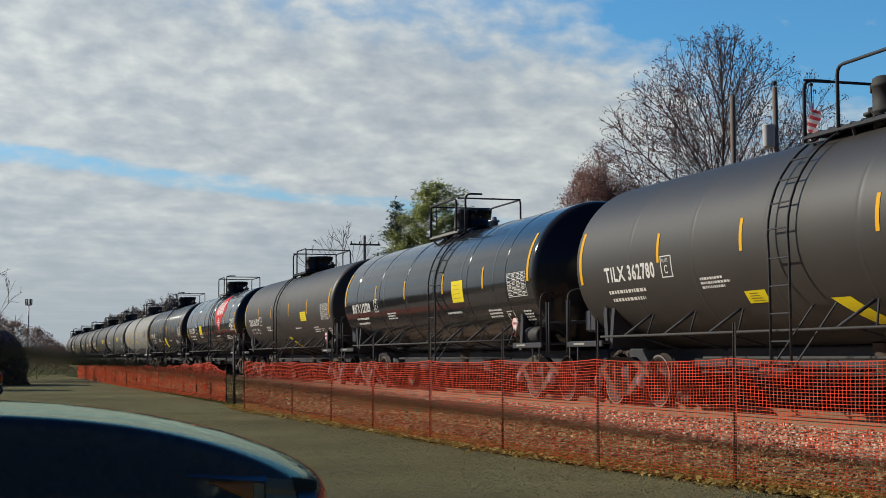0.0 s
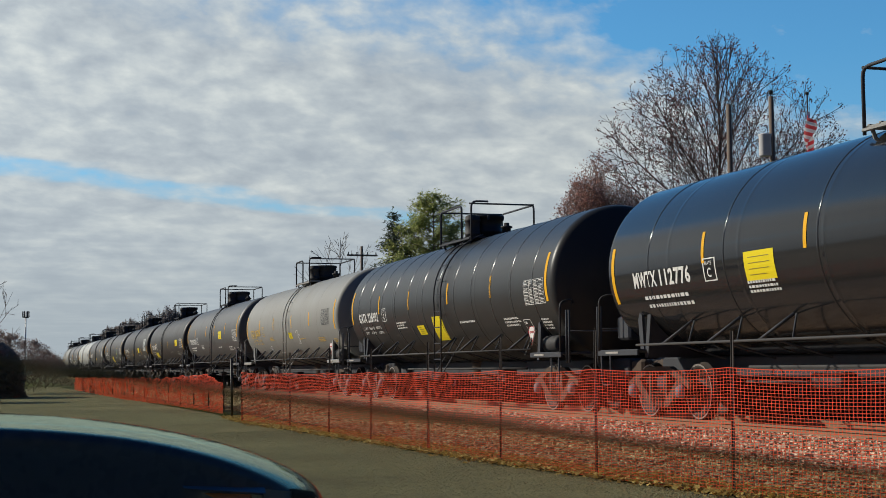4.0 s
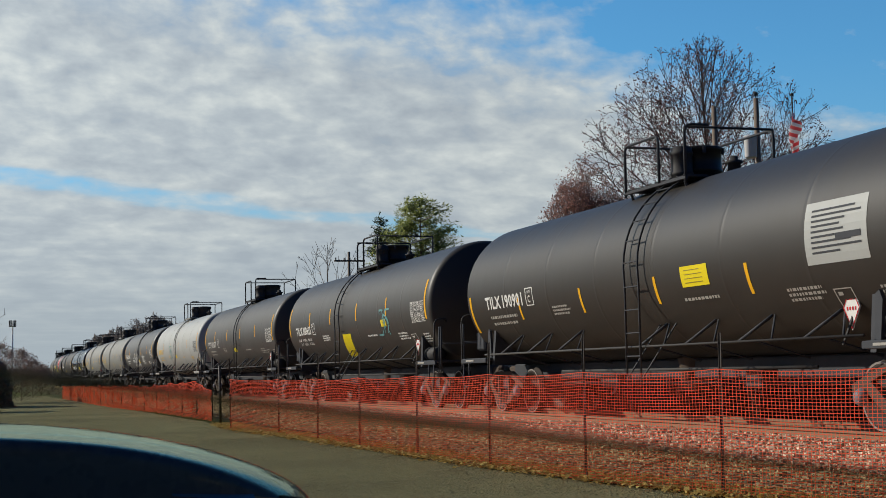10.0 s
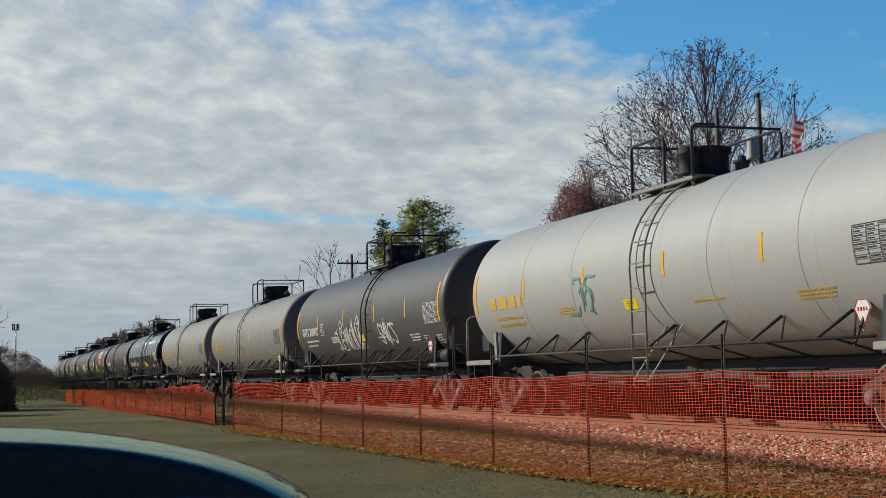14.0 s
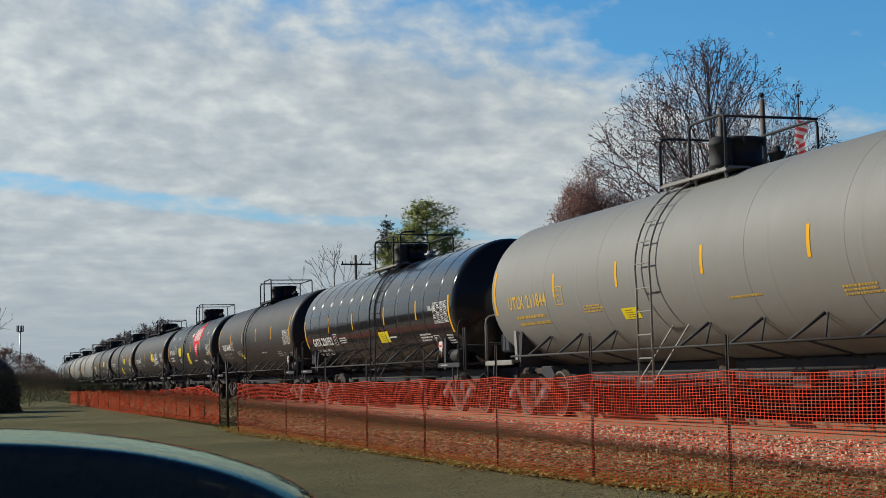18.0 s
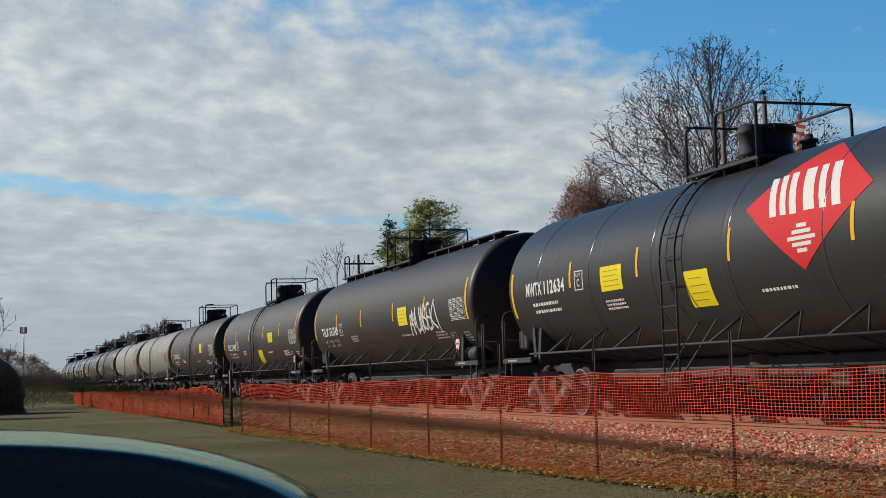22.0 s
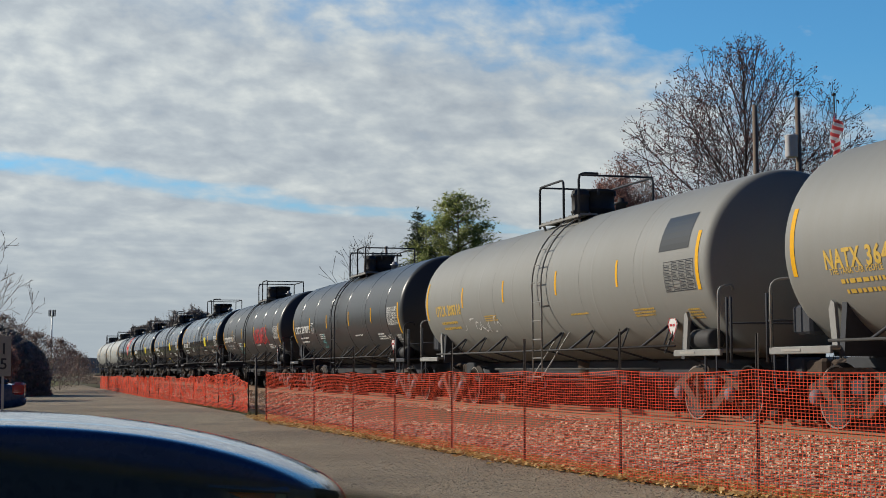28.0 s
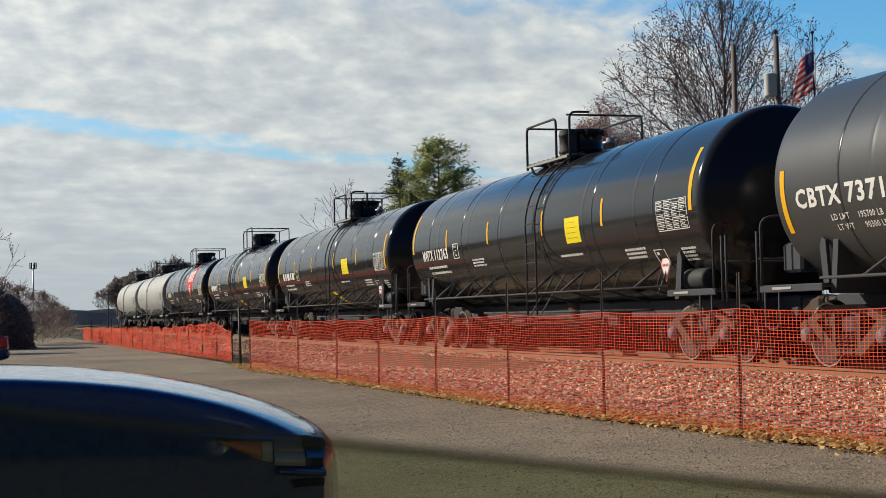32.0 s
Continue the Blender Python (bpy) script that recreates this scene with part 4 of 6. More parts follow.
    vh = M().turn([(-0.2, 0.185), (0.06, 0.185), (0.07, 0.20), (0.11, 0.20), (0.12, 0.185), (0.40, 0.185), (0.41, 0.20), (0.46, 0.20), (0.47, 0.185), (0.53, 0.18), (0.56, 0.13), (0.57, 0.0)], (-0.47, -0.32, top), "z", 20)
    part("vent_housing", vh, GREYST, car, "banded cylindrical vent housing")
    # hazard diamond on its bracket
    hz = M().plate([(0, -0.29), (0.185, 0), (0, 0.29), (-0.185, 0)], (-1.24, -6.2, 1.60), (0, -1, 0), (0, 0, 1), 0.012)
    pl = part("hazard_placard", hz, WHITE, car, "white diamond hazard placard")
    hz = M().plate([(-0.045, 0.10), (0.045, 0.10), (0.0, 0.205)], (-1.255, -6.2, 1.60), (0, -1, 0), (0, 0, 1), 0.004)
    for z, n, w in ((-0.012, 4, 0.055), (-0.17, 1, 0.06)):
        for k in range(n):
            y0 = (k - (n - 1) / 2) * 0.058
            hz.plate([(y0 - 0.013, z - 0.022), (y0 + 0.013, z - 0.022), (y0 + 0.013, z + w - 0.032), (y0 - 0.013, z + w - 0.032)], (-1.255, -6.2, 1.60), (0, -1, 0), (0, 0, 1), 0.004)
    for a, b in (((0, -0.275), (0.175, 0)), ((0.175, 0), (0, 0.275)), ((0, 0.275), (-0.175, 0)), ((-0.175, 0), (0, -0.275))):
        hz.plate([a, b, (b[0] * 0.94, b[1] * 0.94), (a[0] * 0.94, a[1] * 0.94)], (-1.255, -6.2, 1.60), (0, -1, 0), (0, 0, 1), 0.004)
    part("placard_print", hz, RED, pl)
    part("placard_bracket", M().tube([(-1.40, -6.2, 1.12), (-1.23, -6.2, 1.5)], 0.02, 5), GREYST, pl)
    for y in (-6.95, 6.95):
        bogie(car, y, None)
    return car


# far edge of each shell at 0 s, along the track; the last five cars follow at one spacing
FAR_EDGE = [24.35, 42.35, 59.97, 78.19, 96.61, 114.29, 132.26, 150.04, 168.08, 186.67, 205.13, 223.29, 241.26, 259.5, 277.7, 296.15, 314.06, 332.2, 350.49, 368.93, 387.76, 405.33, 423.51, 441.79, 460.44, 478.45]
FAR_EDGE += [478.45 + 18.2 * k for k in range(1, 6)]
SPEED = 13.844
# paint, mark, number, extras
TRAIN = [
    ("dark", "TILX", "362780", "yellow_mid slant"),
    ("gloss", "MWTX", "112728", "yellow table seams"),
    ("dark", "TILX", "361510", "yellow slant table"),
    ("gloss", "MWTX", "112776", "emblem table yellow_left seams"),
    ("semi", "GATX", "226902", "slant table ribs yellow_mid"),
    ("light", "UTLX", "206784", "gold table_black yellow_low tag rings"),
    ("mid", "TILX", "315726", "yellow table"),
    ("brown", "TILX", "191887", "yellow_right table low_yellow"),
    ("brown", "TILX", "190901", "yellow big_panel"),
    ("dark", "TILX", "360635", "slant table teal"),
    ("ash", "CTCX", "731677", "yellow_low table"),
    ("white", "UTLX", "", "gold table_black yellow_low tag_green rings"),
    ("mid", "GATX", "224902", "spray_white yellow_low table"),
    ("light", "NATX", "364208", "gold table_black lines_gold rings"),
    ("light", "UTLX", "211844", "gold table_black yellow_low rings"),
    ("gloss", "GATX", "226952", "yellow table ribs"),
    ("brown", "TILX", "360482", "yellow_low table"),
    ("semi", "MWTX", "112634", "emblem table yellow_left seams"),
    ("brown", "TILX", "351560", "spray_tag yellow table top_walk"),
    ("dark", "TILX", "319459", "yellow slant table"),
    ("dark", "TILX", "304013", "yellow table"),
    ("light", "NATX", "364294", "gold table_black rings"),
    ("light", "UTLX", "208310", "gold table_black spray_line dark_patch rings"),
    ("satin", "CBTX", "737071", "table seams teal_small"),
    ("satin", "CBTX", "737118", "spray_red yellow_low table seams teal_small"),
    ("gloss", "MWTX", "112763", "yellow table seams"),
    ("gloss", "MWTX", "", "yellow slant table seams"),
    ("gloss", "MWTX", "", "yellow slant table seams"),
    ("gloss", "MWTX", "", "emblem table seams"),
    ("white", "UTLX", "", "table_black rings"),
    ("white", "UTLX", "", "table_black rings"),
]
WORDS = {"dark": "dark grey matt", "brown": "dark brown-grey matt", "gloss": "glossy black", "semi": "satin black", "satin": "dusty satin black", "mid": "dusty mid grey",
         "ash": "ash grey", "light": "light grey", "white": "dirty off-white"}
RING = M().turn([(-0.035, R - 0.002), (-0.022, R + 0.005), (-0.008, R + 0.009), (0.008, R + 0.009), (0.022, R + 0.005), (0.035, R - 0.002)], (0, 0, AXIS), "y", 64).mesh("weld_ring", PAINT["gloss"])
SEAM = M().turn([(-0.008, R + 0.001), (-0.004, R + 0.004), (0.004, R + 0.004), (0.008, R + 0.001)], (0, 0, AXIS), "y", 64).mesh("weld_seam", PAINT["light"])


# where the near ladder stands on each car
LADDER = [0.64, -1.36, 0.82, -0.94, -0.9, -0.38, -0.88, 0.80, -0.54, 0.78, -0.5, -0.5, -1.14, 0.44, 0.41, -1.15, 0.70, 0.50, None, 0.32, -0.64, 0.5, -0.64, 0.39, 0.45, -0.9, -0.9, 0.6, 0.6, 0.6, 0.6]


def near_side(car, yc):
    """The near ladder and the platform rail that leaves its top open."""
    top = AXIS + R
    if yc is None:
        yc = 0.7
    else:
        side_ladder(car, -1, yc)
    near, far = M(), M()
    if yc > 0:
        arch(far, [(-0.83, 1.12, top - 0.15), (-0.83, 1.12, top + 0.76), (-0.4, 1.12, top + 0.76)], 0.026)
        arch(near, [(-0.83, yc - 0.36, top - 0.15), (-0.83, yc - 0.36, top + 0.80), (-0.83, -1.12, top + 0.80), (-0.83, -1.12, top - 0.15)], 0.026)
    else:
        y = min(-1.12, yc - 0.36)
        arch(far, [(-0.83, 1.12, top - 0.15), (-0.83, 1.12, top + 0.76), (-0.83, yc + 0.36, top + 0.76), (-0.83, yc + 0.36, top - 0.15)], 0.026)
        arch(near, [(-0.83, y, top - 0.15), (-0.83, y, top + 0.80), (-0.4, y, top + 0.80)], 0.026)
    part("railing", near, BLACK, car)
    part("railing", far, BLACK, car)


OLIVE = plain("olive_print", (0.30, 0.24, 0.03), 0.5)
NOTICES = {4: [(1.45, 0.85, -33, -23)], 0: [(2.04, 1.46, -36, -28)], 1: [(-2.66, -3.48, -15, 4)], 3: [(3.19, 2.37, -17.6, -1.5)], 5: [(-0.45, -0.99, -22.5, -14)], 6: [(-2.57, -3.44, -9.6, 3.6)],
           7: [(-4.57, -5.49, -11, 1.4), (5.38, 4.23, -34.8, -22)], 8: [(-2.07, -2.92, -16.6, -4.4)], 9: [(-3.6, -4.1, -16, -9)], 10: [(0.68, 0.07, -25, -18.5)], 12: [(-0.01, -0.55, -27, -18.6)],
           2: [(-3.25, -4.15, -15, -3)], 14: [(1.7, 1.05, -31, -23)], 15: [(-1.21, -2.16, -29, -17)], 16: [(2.54, 1.98, -31, -23)], 17: [(3.26, 2.38, -11.4, 5), (0.15, -0.62, -29.5, -7)], 18: [(-2.06, -2.88, -14, 4)],
           19: [(-2.57, -3.43, -9.7, 4)], 20: [(-3.31, -4.09, -8.3, 8.5)], 24: [(1.79, 1.38, -26, -18.6)], 25: [(-2.5, -3.2, -15.4, 3)], 26: [(-2.5, -3.3, -15, 3)], 27: [(-2.5, -3.3, -15, 3)], 11: [(0.4, -0.1, -25, -18)]}
LOADS = {18: ("187600", "89500 KG", "98400", "40100 KG"), 0: ("195300", "91100"), 2: ("195000", "88400 KG", "91000", "41300 KG"), 4: ("194500", "88200 KG", "91500", "41500 KG"), 5: ("205000", "93300 KG", "80200", "36400 KG"),
         9: ("195400", "88650 KG", "90600", "41100 KG"), 13: ("205900", "93400 KG", "80100", "36300 KG"), 15: ("193100", "88450 KG", "92900", "41250 KG"),
         16: ("195300", "88600 KG", "90700", "41150 KG"), 19: ("205800", "93800 KG", "79200", "35900 KG"), 24: ("195700", "88750 KG", "90300", "41000 KG")}


MARK_ANGLE = {15: -24.3, 17: -6.3, 12: -12.4}
SLANT = {4: (0.0, -0.76, 0.23, -0.65, -41, -16), 9: (0.71, -0.21, 1.30, 0.36, -49, -19), 19: (-0.15, -0.97, 0.40, -0.50, -43, -19)}
TABLE = {5: (-5.85, 6.5)}
MARK_SPAN = {0: (6.63, 4.66), 9: (6.71, 4.60), 12: (6.95, 4.81), 15: (6.8, 4.17), 17: (6.88, 4.9), 23: (7.35, 4.82), 24: (7.35, 4.82)}


# stripes along each shell, their lowest and highest angle, and the same for those at the ends
STRIPES = {0: ((4.5, 1.81, -1.54, -4.5), -5.2, 13), 1: ((4.22, 1.32, -1.95, -4.86), -5.8, 12.5), 2: ((4.7, 2.04, -1.27, -4.33), -6.2, 12.2), 3: ((4.41, 1.56, -1.53, -4.87), -4.2, 14.1),
           5: ((4.91, 2.14, -1.13, -4.01), -8, 9), 6: ((4.93, 1.35, -1.28, -4.39), -1.9, 16.6), 7: ((4.98, 1.98, -1.25, -4.4), -16.4, 1.3), 8: ((4.83, 1.81, -1.16, -4.03), -25, -7.6),
           9: ((4.71, 1.95, -1.13, -4.2), -6, 12.4), 10: ((5.01, 1.92, -1.17, -4.34), -6.3, 12), 11: ((4.8, 1.9, -1.26, -4.25), -7, 8), 12: ((4.76, 1.48, -1.94, -4.9), -7.4, 10.7),
           13: ((4.6, 1.7, -1.48, -4.54), -8.1, 9.6), 14: ((4.42, 1.62, -1.43, -4.38), -8.6, 8.2), 15: ((4.36, 1.38, -2.03, -5.0), -10.2, 7.8), 16: ((4.57, 1.86, -1.2, -4.28), -6, 13),
           17: ((4.63, 1.78, -1.31, -4.45), -5.3, 13.4), 18: ((4.71, 1.79, -1.59, -4.45), -8.5, 9.8), 19: ((4.62, 1.47, -1.6, -4.72), -2.4, 16), 20: ((4.8, 1.97, -1.51, -4.6), -10.8, 7.9),
           21: ((4.5, 1.4, -1.5, -4.5), -7.6, 10.8), 22: ((4.66, 1.71, -1.48, -4.48), -8.3, 9.8), 23: ((4.66, 1.8, -1.53, -4.49), -11.2, 6), 24: ((4.81, 1.88, -1.57, -4.58), -10.8, 7.5), 25: ((4.9, 1.94, -1.3, -4.22), -6.7, 12.1)}
END_STRIPES = {1: (-4.8, 34), 25: (-5.5, 33.6), 3: (-23, 14), 17: (-22, 13), 15: (-26, 7.7), 23: (-26.5, 7), 24: (-26.5, 7), 20: (-24.6, 8), 7: (-24, 1.2), 8: (-33, -2)}
# sprayed strokes in a box one wide and one high
SIGNS = {"N": [[(0, 0), (0.05, 1), (0.8, 0), (0.85, 1)]], "O": [[(0.5, 1), (0.1, 0.7), (0.1, 0.25), (0.5, 0), (0.9, 0.3), (0.85, 0.75), (0.5, 1)]],
         "R": [[(0.1, 0), (0.15, 1), (0.8, 0.85), (0.7, 0.55), (0.15, 0.45), (0.95, 0)]], "W": [[(0, 1), (0.2, 0), (0.45, 0.7), (0.65, 0), (0.95, 1)]],
         "E": [[(0.8, 1), (0.15, 0.9), (0.1, 0), (0.85, 0.05)], [(0.12, 0.5), (0.7, 0.52)]], "C": [[(0.85, 0.85), (0.5, 1), (0.1, 0.6), (0.2, 0.1), (0.8, 0.05)]],
         "K": [[(0.1, 1), (0.12, 0)], [(0.95, 1.05), (0.15, 0.45), (1.2, -0.1)]], "S": [[(0.85, 0.9), (0.3, 1), (0.15, 0.7), (0.8, 0.4), (0.6, 0), (0, 0.1)]],
         "U": [[(0.05, 1), (0.1, 0.2), (0.45, 0), (0.8, 0.25), (0.9, 1)]], "A": [[(0, 0), (0.45, 1), (0.9, 0)], [(0.2, 0.4), (0.75, 0.4)]],
         "M": [[(0, 0), (0.15, 1), (0.45, 0.3), (0.75, 1), (0.95, 0)]], "v": [[(0.1, 1.1), (0.2, 0), (0.5, 1.2), (0.6, -0.1), (0.95, 0.9)]], "/": [[(0.2, 1.0), (0.9, -0.3)]]}


def sprayed(car, label, ink, signs, y0, y1, a0, a1, width, seed, rise=0.0):
    """Sprayed signs from y0 to y1, between the angles a0 and a1, rising along the way."""
    rr = random.Random(seed)
    p, cell, layer = M(), (y0 - y1) / len(signs), 0
    for i, ch in enumerate(signs):
        for line in SIGNS.get(ch, ()):
            pts = [(i + 1.18 * a + rr.uniform(-0.09, 0.09), b * rr.uniform(0.88, 1.15) + rr.uniform(-0.10, 0.08)) for a, b in line]
            path = []
            for k in range(len(pts) - 1):
                q = [pts[max(0, k - 1)], pts[k], pts[k + 1], pts[min(len(pts) - 1, k + 2)]]
                for u in (0, 0.25, 0.5, 0.75):
                    w = (-0.5 * u + u * u - 0.5 * u ** 3, 1 - 2.5 * u * u + 1.5 * u ** 3, 0.5 * u + 2 * u * u - 1.5 * u ** 3, -0.5 * u * u + 0.5 * u ** 3)
                    path.append(tuple(sum(w[j] * q[j][m] for j in range(4)) for m in (0, 1)))
            path.append(pts[-1])
            path = [(a * cell, radians(a1 - a0) * R * b + rise * a / len(signs)) for a, b in path]
            vs = []
            for k, (a, b) in enumerate(path):
                c0, c1 = path[max(0, k - 1)], path[min(len(path) - 1, k + 1)]
                dx, dz = c1[0] - c0[0], c1[1] - c0[1]
                h = width * rr.uniform(0.75, 1.15) / (2 * math.hypot(dx, dz) + 1e-6)
                for e in (-1, 1):
                    vs.append(skin(y0 - (a - e * dz * h), radians(a0) + (b + e * dx * h) / R, 0.0085 + 0.0004 * layer))
            p.put(vs, [(2 * k, 2 * k + 1, 2 * k + 3, 2 * k + 2) for k in range(len(path) - 1)])
            layer += 1
    part("graffiti", p, ink, car, label)


def mark_car(car, n, paint_name, mark, number, extras):
    ex = extras.split()
    inner, s0, s1 = STRIPES.get(n, ((4.7, 1.85, -1.4, -4.4), -6.5, 12))
    e0, e1 = END_STRIPES.get(n, (s0 - 8.2, s1 + 10))
    for y in inner:
        part("stripe", decal([(y - 0.042, y + 0.042, s0, s1)]), YELLOW, car, "yellow reflective stripe")
    for y in (7.66, -7.62):
        part("stripe", decal([(y - 0.055, y + 0.055, e0, e1)]), YELLOW, car, "yellow reflective stripe")
    if n == 3:
        part("stencil", spread_lettering(M(), "AAR ST-464", -6.13, -7.0, -10.4, 0.12, 0.02), WHITE, car)
    if n == 15:
        part("stencil", spread_lettering(M(), "FRA-AIP", -6.0, -6.58, -3.7, 0.11, 0.02), WHITE, car)
    gold = "gold" in ex
    ink = GOLD if gold else (WHITE if paint_name not in ("light", "white") else FADED_SHADED)
    words = "reporting mark in yellow" if gold else "reporting mark in white"
    low = MARK_ANGLE.get(n, -13.6)
    y0, y1 = MARK_SPAN.get(n, (6.72, 4.62) if mark == "TILX" else (6.88, 4.86))
    mid = y0 - (y0 - y1) * 0.42
    if number:
        part("reporting_mark", spread_lettering(M(), mark, y0, mid, low, 0.245), ink, car, words)
        part("car_number", spread_lettering(M(), number, mid - 0.12, y1, low, 0.245), ink, car)
    elif mark:
        part("reporting_mark", bars(M(), 6.8, -13.0, 1, 2.1, 0.25, n), ink, car, words)
    da, dy = low + 13.6, y1 - 4.66 if n in (15,) else 0.0
    if not gold or n in (5, 14, 21):
        p = M()
        for r in ((4.42, 4.39, -15, -1.5), (4.06, 4.03, -15, -1.5), (4.42, 4.03, -2.2, -1.5), (4.42, 4.03, -15, -14.3)):
            k = decal([(r[0] + dy, r[1] + dy, r[2] + da, r[3] + da)])
            p.put(k.v, k.f)
        lettering(p, "PLATE", 4.36 + dy, -5.5 + da, 0.055, 0.006, 0.9)
        lettering(p, "C", 4.31 + dy, -12.5 + da, 0.14, 0.014)
        part("plate_box", p, ink, car)
    small = GOLD if gold else (FADED_SHADED if paint_name in ("brown", "ash", "light", "white") else WHITE)
    load = LOADS.get(n, ())
    p = M()
    if len(load) == 4:
        lettering(p, "LD LMT", 6.62, -22 + da, 0.085, 0.012)
        lettering(p, load[0] + " LB", 6.02, -22 + da, 0.085, 0.012)
        lettering(p, load[1], 5.28, -22 + da, 0.085, 0.012)
        part("load_line", p, small, car)
        p = M()
        lettering(p, "LT WT", 6.55, -27.5 + da, 0.085, 0.012)
        lettering(p, load[2] + " LB", 5.94, -27.5 + da, 0.085, 0.012)
        lettering(p, load[3], 5.22, -27.5 + da, 0.085, 0.012)
    else:
        part("load_line", bars(p, 6.6, -22 + da, 1, 1.7, 0.06, n + 50), small, car)
        p = bars(M(), 6.55, -27.5 + da, 1, 1.6, 0.06, n + 90)
    if n in (5, 13, 21):
        part("slogan", lettering(M(), "THE TANK CAR PEOPLE", 6.8, -17, 0.085, 0.010, 0.85), small, car)
    part("load_line", p, small, car)
    for y, a, rows2, w, h in ((3.2, -19, 3, 0.9, 0.05), (-2.0, -25, 1, 1.1, 0.06), (-4.9, -26, 3, 0.95, 0.055), (-6.95, -29, 4, 0.5, 0.05)):
        part("notice_print", bars(M(), y, a, rows2, w, h * (0.6 if gold else 0.8), n * 5 + int(y * 10)), small, car)
    if not gold:
        p = M()
        for r in ((-5.95, -5.97, -38, -27), (-6.33, -6.35, -38, -27), (-5.95, -6.35, -27.6, -27), (-5.95, -6.35, -38, -37.4), (-6.02, -6.12, -31, -29)):
            k = decal([r])
            p.put(k.v, k.f)
        part("card_frame", p, small, car)
    rr = random.Random(n * 7)
    if "table" in ex or "table_black" in ex:
        dark_ink = "table_black" in ex
        ty, ta = TABLE.get(n, (-6.42, 0.0))
        p = decal([(ty, ty - 1.08, 2.7 + ta, 3.0 + ta), (ty, ty - 1.08, -16 + ta, -15.7 + ta)], 0.007)
        for u in (0.0, 0.30, 0.56, 0.82, 1.068):
            k = decal([(ty - u, ty - u - 0.012, -15.7 + ta, 2.7 + ta)], 0.007)
            p.put(k.v, k.f)
        for i in range(9):
            a = 2.1 + ta - i * 2.06
            k = decal([(ty - 0.012, ty - 1.068, a - 1.3, a - 1.1)], 0.007)
            p.put(k.v, k.f)
            for u0, u1 in ((0.03, 0.28), (0.33, 0.54), (0.59, 0.80), (0.85, 1.05)):
                e = u0 + (u1 - u0) * rr.uniform(0.55, 1.0)
                if rr.random() < 0.9:
                    k = decal([(ty - u0, ty - e, a - 0.52, a + 0.10)], 0.007)
                    p.put(k.v, k.f)
        part("data_table", p, BLACK if dark_ink else WHITE, car, "printed data table")
    for y0, y1, a0, a1 in NOTICES.get(n, ()):
        pl = part("decal_plate", decal([(y0, y1, a0, a1)]), LEMON, car, "yellow notice decal")
        p = M()
        for i in range(4):
            a = a1 - (i + 1) * (a1 - a0) / 5
            k = decal([(y0 - 0.12, y1 + 0.12 * rr.uniform(0.8, 2), a - 0.2, a + 0.2)], 0.010)
            p.put(k.v, k.f)
        part("decal_print", p, OLIVE, pl)
    if "slant" in ex:
        q = M()
        t0, t1, b0, b1, low2, high2 = SLANT.get(n, (-0.05, -0.5, -0.6, -1.05, -56, -36))
        vs = []
        for i in range(7):
            u = i / 6
            a = radians(low2 + (high2 - low2) * u)
            vs += [skin(b1 + (t1 - b1) * u, a, 0.006), skin(b0 + (t0 - b0) * u, a, 0.006)]
        q.put(vs, [(2 * i, 2 * i + 1, 2 * i + 3, 2 * i + 2) for i in range(6)])
        part("decal_plate", q, LEMON, car, "slanting yellow notice decal")
    if "emblem" in ex:
        q = M()
        vs, fs = [], []
        rows3 = 25
        for i in range(rows3):
            u = i / (rows3 - 1)
            half = 1.55 * (1 - abs(2 * u - 1)) + 0.001
            a = radians(-16 + 76 * u)
            vs += [skin(-3.25 + half * c, a, 0.006) for c in (-1, 0, 1)]
        for i in range(rows3 - 1):
            fs += [(3 * i + j, 3 * i + j + 1, 3 * i + 4 + j, 3 * i + 3 + j) for j in range(2)]
        em = part("emblem", q.put(vs, fs), RED, car, "large red diamond emblem with white shapes")
        q = M()
        # slanting bars in three clusters
        for y0, w, a0, a1 in ((-2.44, 0.17, 14, 38.5), (-2.71, 0.15, 14, 39), (-2.95, 0.17, 13.5, 39.5), (-3.30, 0.26, 14, 40), (-3.68, 0.16, 13.5, 40), (-3.97, 0.20, 13.5, 40)):
            vs = []
            for i in range(5):
                deg = a0 + (a1 - a0) * i / 4
                lean = 0.30 * (deg - 14) / 24
                vs += [skin(y0 + lean, radians(deg), 0.010), skin(y0 - w + lean, radians(deg), 0.010)]
            q.put(vs, [(2 * k, 2 * k + 1, 2 * k + 3, 2 * k + 2) for k in range(4)])
        for i in range(5):
            h = 0.34 - abs(i - 2) * 0.11
            k = decal([(-3.28 - h, -3.28 + h, -7 + i * 3.2, -5 + i * 3.2)], 0.010)
            q.put(k.v, k.f)
        part("emblem_shapes", q, WHITE, em)
    if "big_panel" in ex:
        bp = part("data_table", decal([(-5.59, -6.97, -14, 17)], 0.005), PAINT["white"], car, "pale panel with a printed data table")
        p = M()
        for i in range(9):
            k = decal([(-5.75, -5.75 - rr.uniform(0.5, 1.1), 12 - i * 2.6, 13 - i * 2.6)], 0.009)
            p.put(k.v, k.f)
        k = decal([(-6.3, -6.85, -3, 0)], 0.010)
        part("table_print", p.put(k.v, k.f), BLACK, bp)
